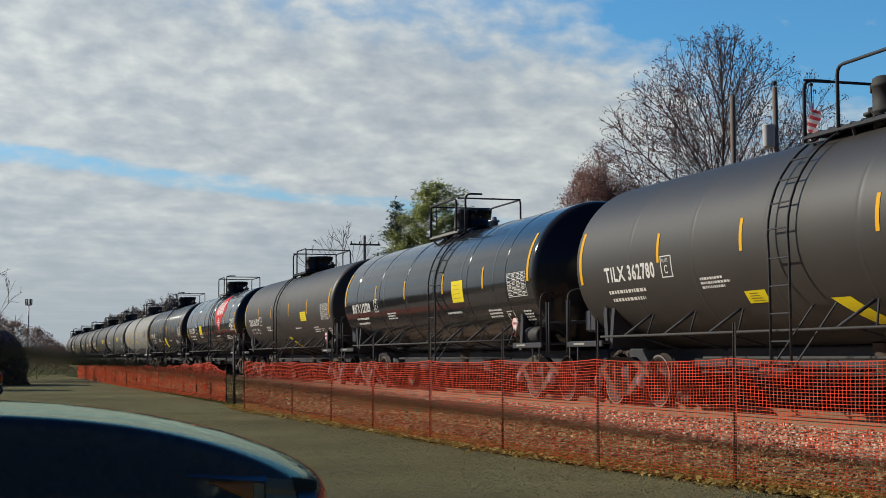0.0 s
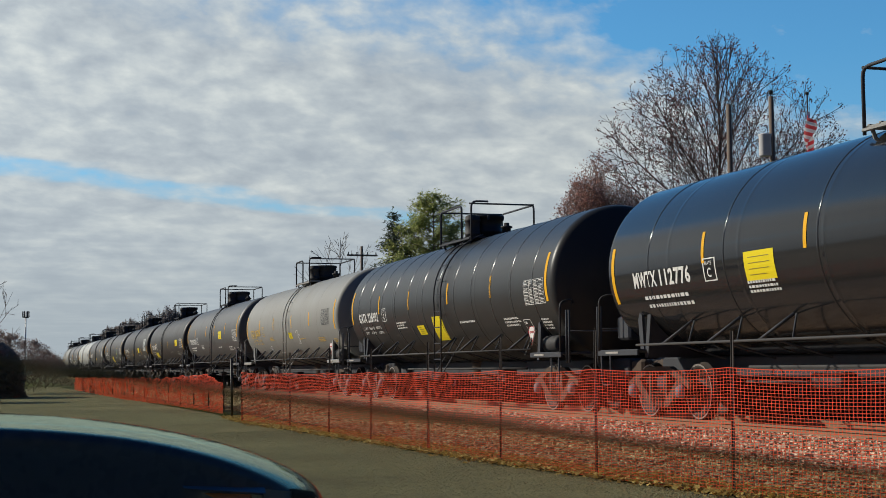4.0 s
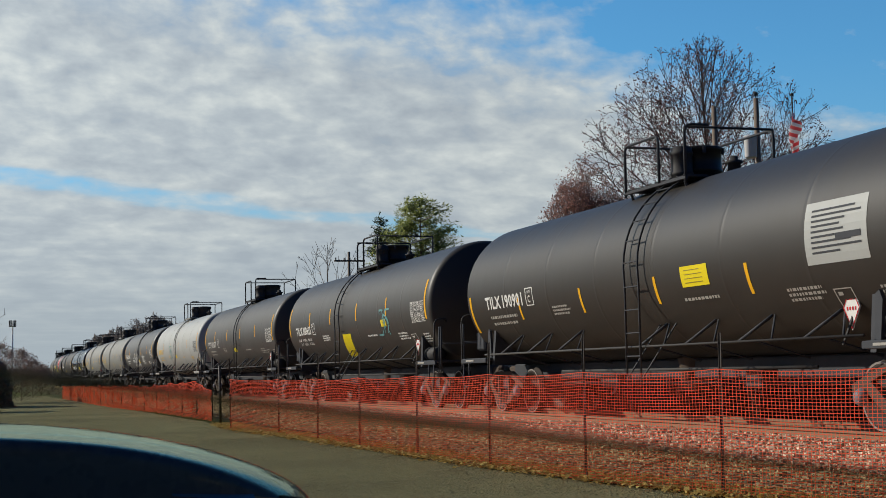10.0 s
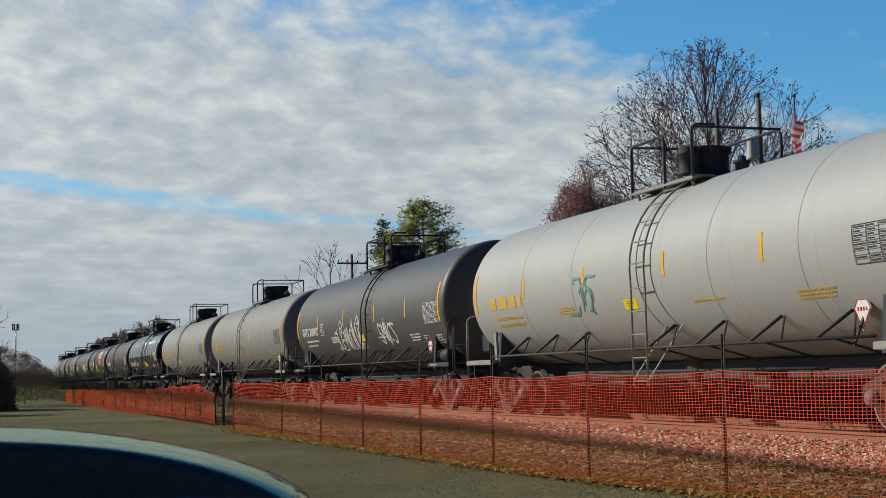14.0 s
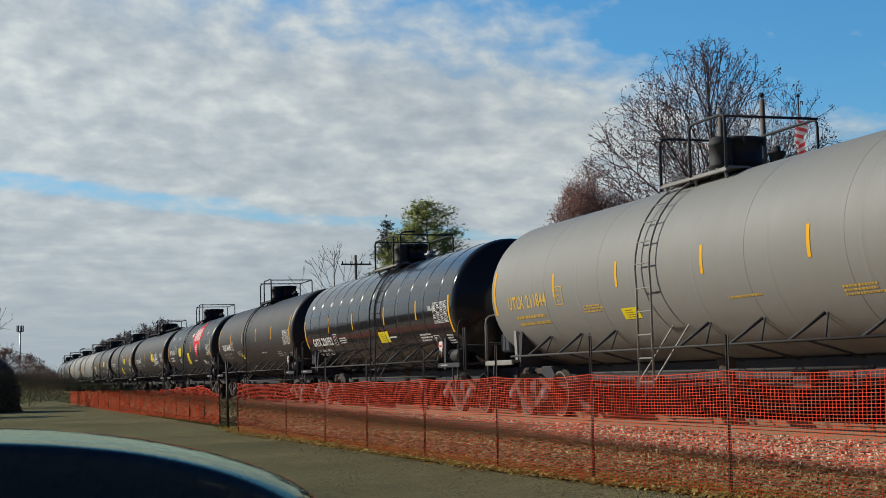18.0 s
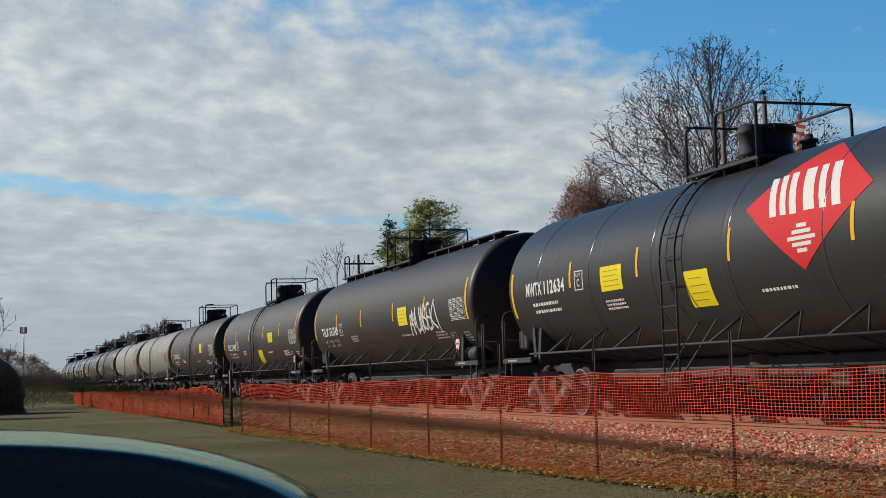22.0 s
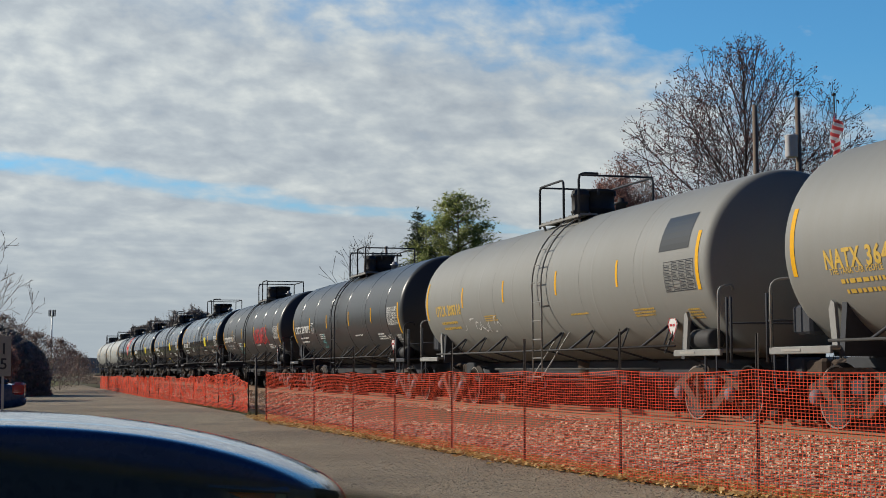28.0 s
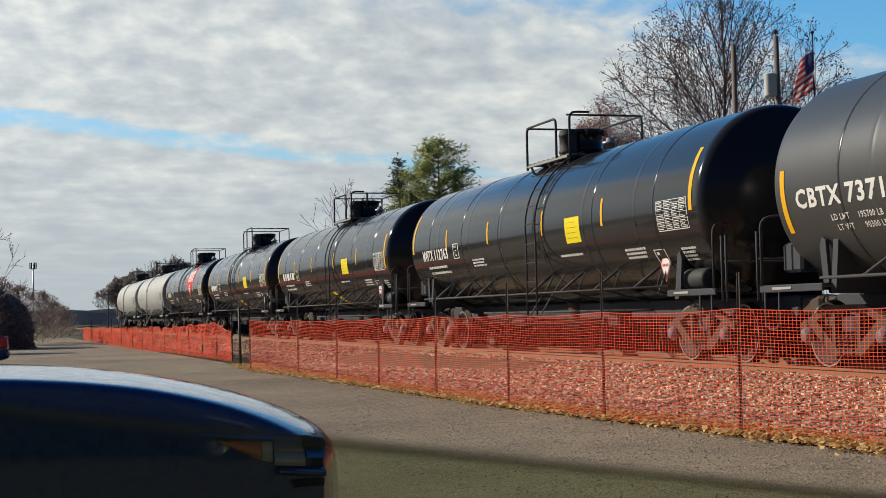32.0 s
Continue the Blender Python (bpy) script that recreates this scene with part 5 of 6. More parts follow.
    if "spray_white" in ex:
        sprayed(car, "white sprayed scrawl", SPRAYW, "SUEMv", 2.7, 0.95, -34, -12, 0.06, 3)
        sprayed(car, "white sprayed scrawl", SPRAYW, "CvUWK", 0.9, -0.35, -34, -8, 0.06, 4)
        sprayed(car, "white sprayed ring", SPRAYW, "O", 2.0, 1.7, -9, -1, 0.05, 5)
        sprayed(car, "white sprayed ring", SPRAYW, "O", 0.0, -0.25, -7, 2, 0.05, 6)
        sprayed(car, "white sprayed scrawl", SPRAYW, "SMvCS", -2.2, -3.7, -30, -10, 0.06, 7)
    if "spray_tag" in ex:
        sprayed(car, "white sprayed scrawl", SPRAYW, "AMUvSEK/", -3.05, -5.5, -24, -2, 0.075, 9, 0.12)
    if "spray_red" in ex:
        for seed in (12, 13):
            sprayed(car, "red sprayed scrawl", SPRAYR, "NOROWRECK", -1.60 - 0.05 * (seed - 12), -4.95, -22, 1, 0.05, seed, 0.05)
    if "spray_line" in ex:
        part("graffiti", scrawl(M(), 4.75, -26, 2.5, 0.30, 12, 0.03, 14), SPRAYW, car, "thin white sprayed line")
    if "tag" in ex:
        p = scrawl(M(), -1.6, -21, 0.55, 0.40, 6, 0.03, 15)
        scrawl(p, 4.0, -38, 0.6, 0.3, 6, 0.03, 16)
        part("graffiti", p, SPRAYW, car, "small white sprayed tags")
    if "tag_green" in ex or "teal" in ex:
        y = 2.3 if "tag_green" in ex else -3.6
        part("graffiti", scrawl(M(), y, -12, 0.7, 0.55, 9, 0.05, 17), TEAL, car, "faded teal sprayed scrawl")
    if "teal_small" in ex:
        part("graffiti", scrawl(M(), 2.9, -28, 0.35, 0.4, 7, 0.05, 18), TEAL, car, "small teal sprayed tag")
    if "lines_gold" in ex:
        part("small_print", bars(M(), -0.3, -20, 4, 0.7, 0.035, 77, 2.6), GOLD, car)
    if "dark_patch" in ex:
        part("repair_patch", decal([(-6.2, -7.3, 10, 34)], 0.004), PAINT["semi"], car, "dark repainted patch")
    rings = []
    if "ribs" in ex:
        rings = np.linspace(-6.9, 6.9, 12)
    elif "seams" in ex:
        rings = np.linspace(-6.3, 6.3, 6)
    elif "rings" in ex:
        rings = (-5.2, -2.7, 2.4, 4.9)
    for y in rings:
        if paint_name in ("light", "white"):
            part("weld_seam", SEAM, None, car, at=pose(0, y, 0))
            continue
        rg = part("weld_ring", RING, None, car, at=pose(0, y, 0))
        rg.material_slots[0].link = "OBJECT"
        rg.material_slots[0].material = PAINT["rib" if paint_name in ("satin", "semi") else paint_name]
    if "top_walk" in ex:
        for y0, y1 in ((2.1, 7.6), (-7.6, -1.9)):
            w = M().box((-0.36, (y0 + y1) / 2, AXIS + R + 0.045), (0.42, y1 - y0, 0.035))
            for k in range(5):
                w.box((-0.42, y0 + (k + 0.5) * (y1 - y0) / 5, AXIS + R - 0.035), (0.26, 0.06, 0.14))
            part("walkway", w, BLACK, car)
        h = M()
        arch(h, [(-0.5, 7.5, AXIS + R), (-0.5, 7.5, AXIS + R + 0.75), (-0.5, 6.9, AXIS + R + 0.75), (-0.5, 6.9, AXIS + R)], 0.022)
        part("railing", h, BLACK, car)


CARS = []
first_car = tank_car()
for n, (paint_name, mark, number, extras) in enumerate(TRAIN):
    CARS.append(first_car if n == 0 else copy_thing(first_car, pose(0, 0, 0)))
for n, (car, (paint_name, mark, number, extras)) in enumerate(zip(CARS, TRAIN)):
    for o in car.children:
        if o.name.startswith("tank_shell"):
            o.material_slots[0].link = "OBJECT"
            o.material_slots[0].material = PAINT[paint_name]
        if o.name.startswith("manway"):
            o.material_slots[0].link = "OBJECT"
            o.material_slots[0].material = GREYST if paint_name in ("light", "white", "satin") else PAINT[paint_name]
    near_side(car, LADDER[n])
    mark_car(car, n, paint_name, mark, number, extras)
    if paint_name in ("light", "white"):
        for o in car.children:
            if o.name.startswith(("ladder_rail", "rung", "ladder_brace", "walkway", "grab_iron", "gusset", "end_platform")):
                o.material_slots[0].link = "OBJECT"
                o.material_slots[0].material = LIGHTST
    if paint_name in ("gloss", "satin"):
        for o in car.children:
            if o.name.startswith(("valve", "walkway")):
                o.material_slots[0].link = "OBJECT"
                o.material_slots[0].material = GALV if o.name.startswith("valve") else LIGHTST
    words = WORDS[paint_name] + " railway tank car"
    if "emblem" in extras:
        words += " with a red diamond emblem"
    elif "spray_white" in extras or "spray_tag" in extras:
        words += " with white graffiti"
    elif "spray_red" in extras:
        words += " with red graffiti"
    elif "gold" in extras:
        words += " with yellow lettering"
    elif "slant" in extras:
        words += " with a slanting yellow decal"
    else:
        words += " with yellow reflective stripes"
    tagged(car, words)


# ---- trees ----
def grow(wood, tips, base, direction, length, radius, level, rr, spread, inside, thin=0.0, sides=(7, 5, 4, 3, 3)):
    """One limb with its side branches, kept within the crown; tips collects the ends of twigs."""
    d, p = Vector(direction).normalized(), Vector(base)
    while not inside(p + d * length):
        length *= 0.8
        if length < 0.12:
            return
    pts = [p.copy()]
    steps = 5 if level < 2 else 3
    for i in range(steps):
        d = (d + Vector((rr.uniform(-1, 1), rr.uniform(-1, 1), rr.uniform(-0.5, 0.8))) * 0.13).normalized()
        p = p + d * (length / steps)
        pts.append(p.copy())
    wood.tube(pts, max(radius, thin), sides[min(level, 4)], False, max(radius * (0.16 if level < 2 else 0.4), thin * 0.8))
    if level >= 4:
        tips.append((pts[-1], d))
        return
    kids = {0: 13, 1: 8, 2: 5, 3: 3}[level]
    first = 0.25 if level == 0 else 0.15
    for k in range(kids):
        u = first + (0.98 - first) * (k + rr.random()) / kids
        i = min(steps - 1, int(u * steps))
        q = pts[i].lerp(pts[i + 1], u * steps - i)
        axis = (pts[i + 1] - pts[i]).normalized()
        side = axis.orthogonal().normalized()
        side.rotate(Matrix.Rotation(rr.uniform(0, 6.283), 3, axis))
        a = radians(rr.uniform(26, 52)) * spread
        nd = axis * math.cos(a) + side * math.sin(a) + Vector((0, 0, 0.22))
        grow(wood, tips, q, nd, length * rr.uniform(0.45, 0.70) * (1.1 - 0.35 * u), radius * (0.52 - 0.14 * u), level + 1, rr, spread, inside, thin, sides)


def ascend(wood, tips, base, direction, length, radius, level, rr, inside, thin, kids=(0, 0.8, 0.55, 0.4)):
    """A straight rising limb with its side branches, as elms and ashes carry them; kids are the gaps between branches."""
    d, p = Vector(direction).normalized(), Vector(base)
    while not inside(p + d * length):
        length *= 0.85
        if length < 0.25:
            return
    pts, steps = [p.copy()], 6 if level < 2 else 4
    for i in range(steps):
        d = (d + Vector((rr.uniform(-1, 1), rr.uniform(-1, 1), rr.uniform(-0.5, 1.0))) * 0.07).normalized()
        p = p + d * (length / steps)
        pts.append(p.copy())
    wood.tube(pts, max(radius, thin), (7, 5, 4, 3)[min(level, 3)], False, max(radius * 0.25, thin * 0.8))
    if level >= len(kids):
        tips.append((pts[-1], d))
        tips.append((pts[-2], d))
        return
    turn, count = rr.uniform(0, 6.28), max(2, int(length / kids[level]))
    for k in range(count):
        u = 0.16 + 0.82 * (k + rr.random()) / count
        i = min(steps - 1, int(u * steps))
        q = pts[i].lerp(pts[i + 1], u * steps - i)
        axis = (pts[i + 1] - pts[i]).normalized()
        side = axis.orthogonal().normalized()
        side.rotate(Matrix.Rotation(turn + 2.4 * k + rr.uniform(-0.5, 0.5), 3, axis))
        a = radians(rr.uniform(28, 48))
        ascend(wood, tips, q, axis * math.cos(a) + side * math.sin(a) + Vector((0, 0, 0.12)), length * rr.uniform(0.42, 0.62) * (1.15 - 0.55 * u), radius * (0.50 - 0.18 * u), level + 1, rr, inside, thin, kids)


def leader_tree(label, base, height, breadth, limbs, seed, bark, low, shape, buds=0, bud_size=0.05, thin=0.013, girth=0.011, kids=(0, 0.8, 0.55, 0.4), lean=(50, 24), bud_mat=None):
    """A tree with one trunk to its top and limbs that rise from it all round."""
    rr = random.Random(seed)
    th = thing("tree", label, "tree", at=pose(*base))
    wood, tips = M(), []

    def inside(p):
        u = p.z / height
        if u > 1:
            return False
        wide = breadth / 2 * float(np.interp(u, shape[0], shape[1])) * (1 + 0.30 * noise.noise((p.x * 0.4, p.y * 0.4, p.z * 0.4 + seed)))
        return math.hypot(p.x, p.y) < wide

    trunk = [Vector((0.02 * height * noise.noise((i * 0.6, seed, 0)), 0.02 * height * noise.noise((i * 0.6, seed, 9)), height * 0.98 * i / 10 - 0.2)) for i in range(11)]
    wood.tube(trunk, height * girth, 8, False, thin)
    for k in range(limbs):
        u = low + (0.94 - low) * ((k + rr.random()) / limbs) ** 1.15
        i = min(9, int(u * 10))
        q = trunk[i].lerp(trunk[i + 1], u * 10 - i)
        a, az = radians(lean[0] + (lean[1] - lean[0]) * (u - low) / (1 - low) + rr.uniform(-6, 6)), k * 2.4 + rr.uniform(-0.4, 0.4)
        ascend(wood, tips, q, (math.sin(a) * math.cos(az), math.sin(a) * math.sin(az), math.cos(a)), breadth * rr.uniform(0.62, 0.85) * (1.1 - 0.45 * u), height * girth * (0.46 - 0.30 * u), 1, rr, inside, thin, kids)
    part("trunk", wood, bark, th, "trunk and bare limbs")
    if buds:
        part("crown", leaflets(tips, rr, buds, bud_size, 0.10), bud_mat or BUD, th, "small buds at the twig ends")
    return th


def leaflets(tips, rr, count, size, away):
    p = M()
    for q, d in tips:
        for k in range(count):
            c = q + Vector((rr.gauss(0, away), rr.gauss(0, away), rr.gauss(0, away)))
            a, b = Vector((rr.gauss(0, 1), rr.gauss(0, 1), rr.gauss(0, 1))).normalized(), Vector((rr.gauss(0, 1), rr.gauss(0, 1), rr.gauss(0, 1))).normalized()
            s = size * rr.uniform(0.6, 1.3)
            p.put([c - a * s, c + b * s * 0.5, c + a * s, c - b * s * 0.5], [(0, 1, 2, 3)])
    return p


def bare_tree(label, base, height, breadth, stems, seed, bark, spread=1.0, buds=0, bud_size=0.06, girth=0.02, stem_lean=0.25, thin=0.011, haze=None):
    rr = random.Random(seed)
    th = thing("tree", label, "tree", at=pose(*base))
    wood, tips = M(), []

    def inside(p):
        """Within an uneven egg, its broad end up."""
        u = p.z / height
        if u > 1:
            return False
        wide = breadth / 2 * float(np.interp(u, [0, 0.15, 0.35, 0.5, 0.65, 0.8, 0.93, 1], [0.12, 0.4, 0.85, 1.0, 0.86, 0.58, 0.28, 0.05]))
        wide *= 1 + 0.28 * noise.noise((p.x * 0.35, p.y * 0.35, p.z * 0.35 + seed))
        return math.hypot(p.x, p.y) < wide

    for s in range(stems):
        a = 6.283 * s / stems + rr.uniform(-0.4, 0.4)
        lean = stem_lean if stems > 1 else 0.03
        foot = 0.012 * height if stems > 1 else 0.0
        grow(wood, tips, (foot * math.cos(a), foot * math.sin(a), -0.2), (lean * math.cos(a), lean * math.sin(a), 1), height * rr.uniform(0.78, 0.98), height * girth, 0, rr, spread, inside, thin)
    part("trunk", wood, bark, th, "trunk and bare limbs")
    if buds:
        part("crown", leaflets(tips, rr, buds, bud_size, max(0.12, bud_size)), haze or BUD, th, "haze of fine twigs")
    return th


leader_tree("tall bare tree with dark reddish buds behind the train", (34.0, 61.6, 0), 17.6, 13.0, 28, 29, BARKD, 0.24,
            ([0, 0.15, 0.3, 0.5, 0.65, 0.77, 0.86, 0.93, 1], [0.12, 0.3, 0.75, 1, 1.0, 0.92, 0.64, 0.42, 0.1]), 3, 0.066, 0.0105, 0.010, (0, 0.80, 0.56, 0.42), (46, 18), DARKBUD)
bare_tree("small tree thick with red-brown twigs", (27.0, 60.3, 0), 11.4, 5.8, 4, 23, BARK, 1.0, 7, 0.055, 0.010, 0.20)
leader_tree("grey leafless tree beside the pines", (28.4, 116.4, 0), 12.8, 9.0, 11, 24, BARKG, 0.35, ([0, 0.3, 0.6, 0.85, 1], [0.2, 0.7, 1, 0.8, 0.15]), 0, 0.05, 0.018, 0.008, (0, 1.1, 0.9), (42, 22))
YOUNG_SHAPE = ([0, 0.12, 0.35, 0.6, 0.85, 1], [0.1, 0.45, 1, 0.95, 0.7, 0.1])
leader_tree("young bare tree at the far side of the lot", (-1.45, 52.0, 0), 6.9, 5.4, 14, 31, BARKG, 0.16, YOUNG_SHAPE, 0, 0.05, 0.008, 0.008, (0, 0.75, 0.6, 0.35), (52, 20))
bare_tree("small reddish bare tree by the lot", (-1.0, 66.0, 0), 3.1, 3.4, 5, 26, BARK, 1.1, 4, 0.035, 0.010, 0.5)
for i, (x, y, h, w) in enumerate(((31.2, 258, 13.4, 10), (27.5, 260, 12.4, 8), (25.0, 262, 10.8, 8), (22.0, 264, 9.8, 7), (36.5, 255, 12.2, 7), (41, 250, 12.0, 7), (39.4, 196, 12.4, 5), (42.6, 200, 11.6, 5))):
    bare_tree("distant bare tree with a grey-brown crown", (x, y, -0.1), h, w * 1.2, 3, 40 + i, BARKG, 1.0, 2, 0.15, 0.011, 0.30, 0.03, TWIGS)
SCRUB_SHAPE = ([0, 0.1, 0.4, 0.7, 0.9, 1], [0.45, 0.85, 1, 0.8, 0.5, 0.2])
for i, (x, y, h, w) in enumerate(((1.6, 90, 3.7, 3.6), (3.2, 97, 3.4, 3.2), (0.4, 93, 4.3, 3.6), (4.6, 114, 3.0, 3.4), (-0.6, 88, 4.8, 4.0), (5.6, 124, 2.6, 3.2))):
    leader_tree("leafless scrubby tree beyond the grass", (x, y, -0.1), h, w * 1.25, 34, 60 + i, BARKG, 0.03, SCRUB_SHAPE, 6, 0.055, 0.012, 0.008, (0, 0.75, 0.6, 0.4), (58, 16), BRAMBLE)


def conifer(label, base, height, width, crown_from, seed, needles, layers, droop, ragged, round_crown=False):
    """Trunk, whorled limbs and tufts of needles."""
    rr = random.Random(seed)
    th = thing("conifer", label, "tree", at=pose(*base))
    tr = M().tube([(0, 0, -0.2), (0.05, 0, height * 0.5), (0, 0.04, height * 0.97)], height * 0.016, 8, False, 0.03)
    tufts = M()
    for i in range(layers):
        u = i / (layers - 1)
        z = height * (crown_from + (0.97 - crown_from) * u)
        reach = width * 0.5 * (1 - u ** 1.4 * 0.88) * rr.uniform(1 - ragged, 1 + ragged * 0.6)
        if round_crown:
            reach = width * 0.5 * math.sqrt(max(0.04, 1 - (2 * u - 0.75) ** 2 / 1.6)) * rr.uniform(1 - ragged, 1 + ragged * 0.5)
        elif u < 0.2:
            reach *= 0.6 + 2 * u
        for k in range(rr.randint(5, 7)):
            a = rr.uniform(0, 6.283)
            r1 = reach * rr.uniform(0.65, 1.1)
            end = Vector((math.cos(a) * r1, math.sin(a) * r1, z + r1 * (0.35 - droop) + rr.uniform(-0.2, 0.2)))
            tr.tube([(0, 0, z - 0.1), (end * 0.5 + Vector((0, 0, z * 0.5))), end], 0.035, 4, False, 0.012)
            for q in range(int(14 + r1 * 22)):
                w = rr.uniform(0.62, 1.05) if round_crown else rr.uniform(0.25, 1.05)
                c = Vector((0, 0, z)).lerp(end, w) + Vector((rr.gauss(0, 0.24), rr.gauss(0, 0.24), rr.gauss(0.10, 0.24)))
                for s in range(4):
                    d = Vector((rr.gauss(0, 1), rr.gauss(0, 1), rr.gauss(0.35, 0.7))).normalized() * rr.uniform(0.16, 0.36)
                    e = d.orthogonal().normalized() * 0.036
                    tufts.put([c - e, c + e, c + d], [(0, 1, 2)])
    part("trunk", tr, BARK, th)
    part("crown", tufts, needles, th, "tufts of needles with gaps")
    return th


conifer("sunlit pine with a ragged crown", (33.0, 104.9, 0), 14.6, 4.9, 0.54, 51, NEEDLE, 17, 0.0, 0.30, True)
conifer("dark spruce beside a pine", (30.6, 107.8, 0), 13.4, 4.6, 0.45, 52, NEEDLED, 10, 0.2, 0.4)
conifer("low dark green pine behind the train", (32.0, 106.4, 0), 10.9, 6.4, 0.50, 53, NEEDLE, 8, 0.0, 0.3, True)


def shrub(label, base, size, seed, mat, count):
    """A clipped evergreen: small leaves all over an uneven dome."""
    rr = random.Random(seed)
    th = thing("shrub", label, "shrub", at=pose(*base))
    p, st = M(), M()
    for k in range(14):
        a = rr.uniform(0, 6.283)
        st.tube([(0, 0, -0.1), (size[0] * 0.3 * math.cos(a), size[1] * 0.3 * math.sin(a), size[2] * rr.uniform(0.5, 0.8))], 0.06, 5, False, 0.02)
    for k in range(count):
        a, u = rr.uniform(0, 6.283), rr.random()
        e = math.acos(u ** 0.8) if u > 0 else 0
        d = Vector((math.sin(e) * math.cos(a), math.sin(e) * math.sin(a), math.cos(e)))
        r = 1 + 0.10 * noise.noise(d * 3 + Vector((seed, 0, 0))) - abs(rr.gauss(0, 0.05))
        c = Vector((d.x * size[0] * r, d.y * size[1] * r, max(0.0, d.z * size[2] * r)))
        if rr.random() < 0.35:
            c.z *= rr.random()
        f = Vector((rr.gauss(0, 1), rr.gauss(0, 1), rr.gauss(0, 1))).normalized() * 0.11
        g2 = f.orthogonal().normalized() * 0.07
        p.put([c - f, c - g2, c + f, c + g2], [(0, 1, 2, 3)])
    part("stems", st, BARK, th)
    part("foliage", p, mat, th)
    return th


shrub("large dark evergreen shrub by the lot", (-1.3, 78.0, -0.05), (3.5, 3.2, 3.75), 61, HEDGE, 17000)
# near-black blades added beyond the track: the darkness seen between the wheels
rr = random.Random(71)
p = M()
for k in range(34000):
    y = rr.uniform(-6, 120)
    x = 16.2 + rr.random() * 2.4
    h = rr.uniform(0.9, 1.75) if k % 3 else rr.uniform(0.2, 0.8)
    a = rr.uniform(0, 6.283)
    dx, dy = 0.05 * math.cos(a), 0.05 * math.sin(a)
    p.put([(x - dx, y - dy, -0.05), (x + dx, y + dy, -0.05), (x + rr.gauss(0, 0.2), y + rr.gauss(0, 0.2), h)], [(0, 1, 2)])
tagged(part("brush", p, BACKING), "near-black blades added as a dark backing beyond the track", "brush", kind="stuff")

# ---- poles, tower, flag ----
def utility_pole(label, base, height, arms=(), can=False, radius=0.15):
    th = thing("utility_pole", label, "utility pole", at=pose(*base))
    part("pole", M().tube([(0, 0, -0.3), (0, 0, height)], radius, 12, True, radius * 0.72), POLEWD, th)
    for z, half in arms:
        part("crossarm", M().box((0, -0.16, z), (half * 2, 0.10, 0.12), cut=0.015), POLEWD, th)
        for x in (-half * 0.9, -half * 0.35, half * 0.35, half * 0.9):
            part("insulator", M().turn([(0, 0.03), (0.04, 0.05), (0.09, 0.035), (0.12, 0.055), (0.17, 0.02), (0.18, 0)], (x, -0.16, z + 0.06), "z", 8), GREYST, th)
    if can:
        c = M().turn([(0, 0.0), (0.0, 0.24), (0.04, 0.26), (0.86, 0.26), (0.90, 0.28), (0.94, 0.28), (0.96, 0.2), (1.0, 0.0)], (-0.40, -0.1, 10.15), "z", 20)
        part("transformer", c, CLOTHW, th, "pale grey transformer can")
        part("bracket", M().box((-0.15, -0.05, 10.5), (0.3, 0.06, 0.08)).box((-0.15, -0.05, 10.9), (0.3, 0.06, 0.08)), GREYST, th)
        part("cap", M().turn([(0, 0.03), (0.1, 0.03), (0.12, 0.09), (0.26, 0.09), (0.3, 0.0)], (0, 0, height), "z", 8), GREYST, th)
    return th


utility_pole("weathered timber utility pole, cut off at the top", (30.35, 54.06, 0), 12.5)
utility_pole("timber utility pole with a pale transformer can", (31.89, 53.17, 0), 12.75, (), True)
utility_pole("timber utility pole with one crossarm", (25.16, 96.78, 0), 9.85, ((9.2, 1.1),), False, 0.13)
utility_pole("distant utility pole with a short crossarm", (13.7, 179.5, -0.1), 5.1, ((4.6, 0.5),), False, 0.08)
for x, y, h in ((-0.4, 120, 4.9), (0.9, 124, 4.8), (2.2, 128, 4.7)):
    utility_pole("distant utility pole with a crossarm", (x, y, -0.1), h, ((h - 0.4, 0.65),), False, 0.10)

th = thing("cell_tower", "distant steel cell tower with antennas on top", "cell tower", at=pose(13.6, 499.8, 0))
part("mast", M().tube([(0, 0, -0.5), (0, 0, 21.2)], 0.36, 8, True, 0.2), GALV, th)
for a in range(6):
    c = a * math.pi / 3
    part("antenna", M().box((1.0 * math.cos(c), 1.0 * math.sin(c), 20.4), (0.35, 0.35, 2.0), rz=c, cut=0.05), GREYST, th)
part("platform", M().turn([(0, 0.2), (0, 1.1), (0.2, 1.1), (0.2, 0.2)], (0, 0, 19.2), "z", 12), GREYST, th)

FLAG_AT = (35.3, 55.75, 0)
th = thing("flagpole", "slim dark flagpole behind the train", "flagpole", at=pose(*FLAG_AT))
part("pole", M().tube([(0, 0, -0.2), (0, 0, 13.45)], 0.055, 10, True, 0.035), GREYST, th)
part("finial", M().turn([(0, 0.0), (0.03, 0.07), (0.09, 0.09), (0.15, 0.06), (0.18, 0.0)], (0, 0, 13.45), "z", 10), GREYST, th)
flag = thing("flag", "red, white and blue flag hanging in the wind", "flag", at=pose(35.28, 55.72, 10.95))


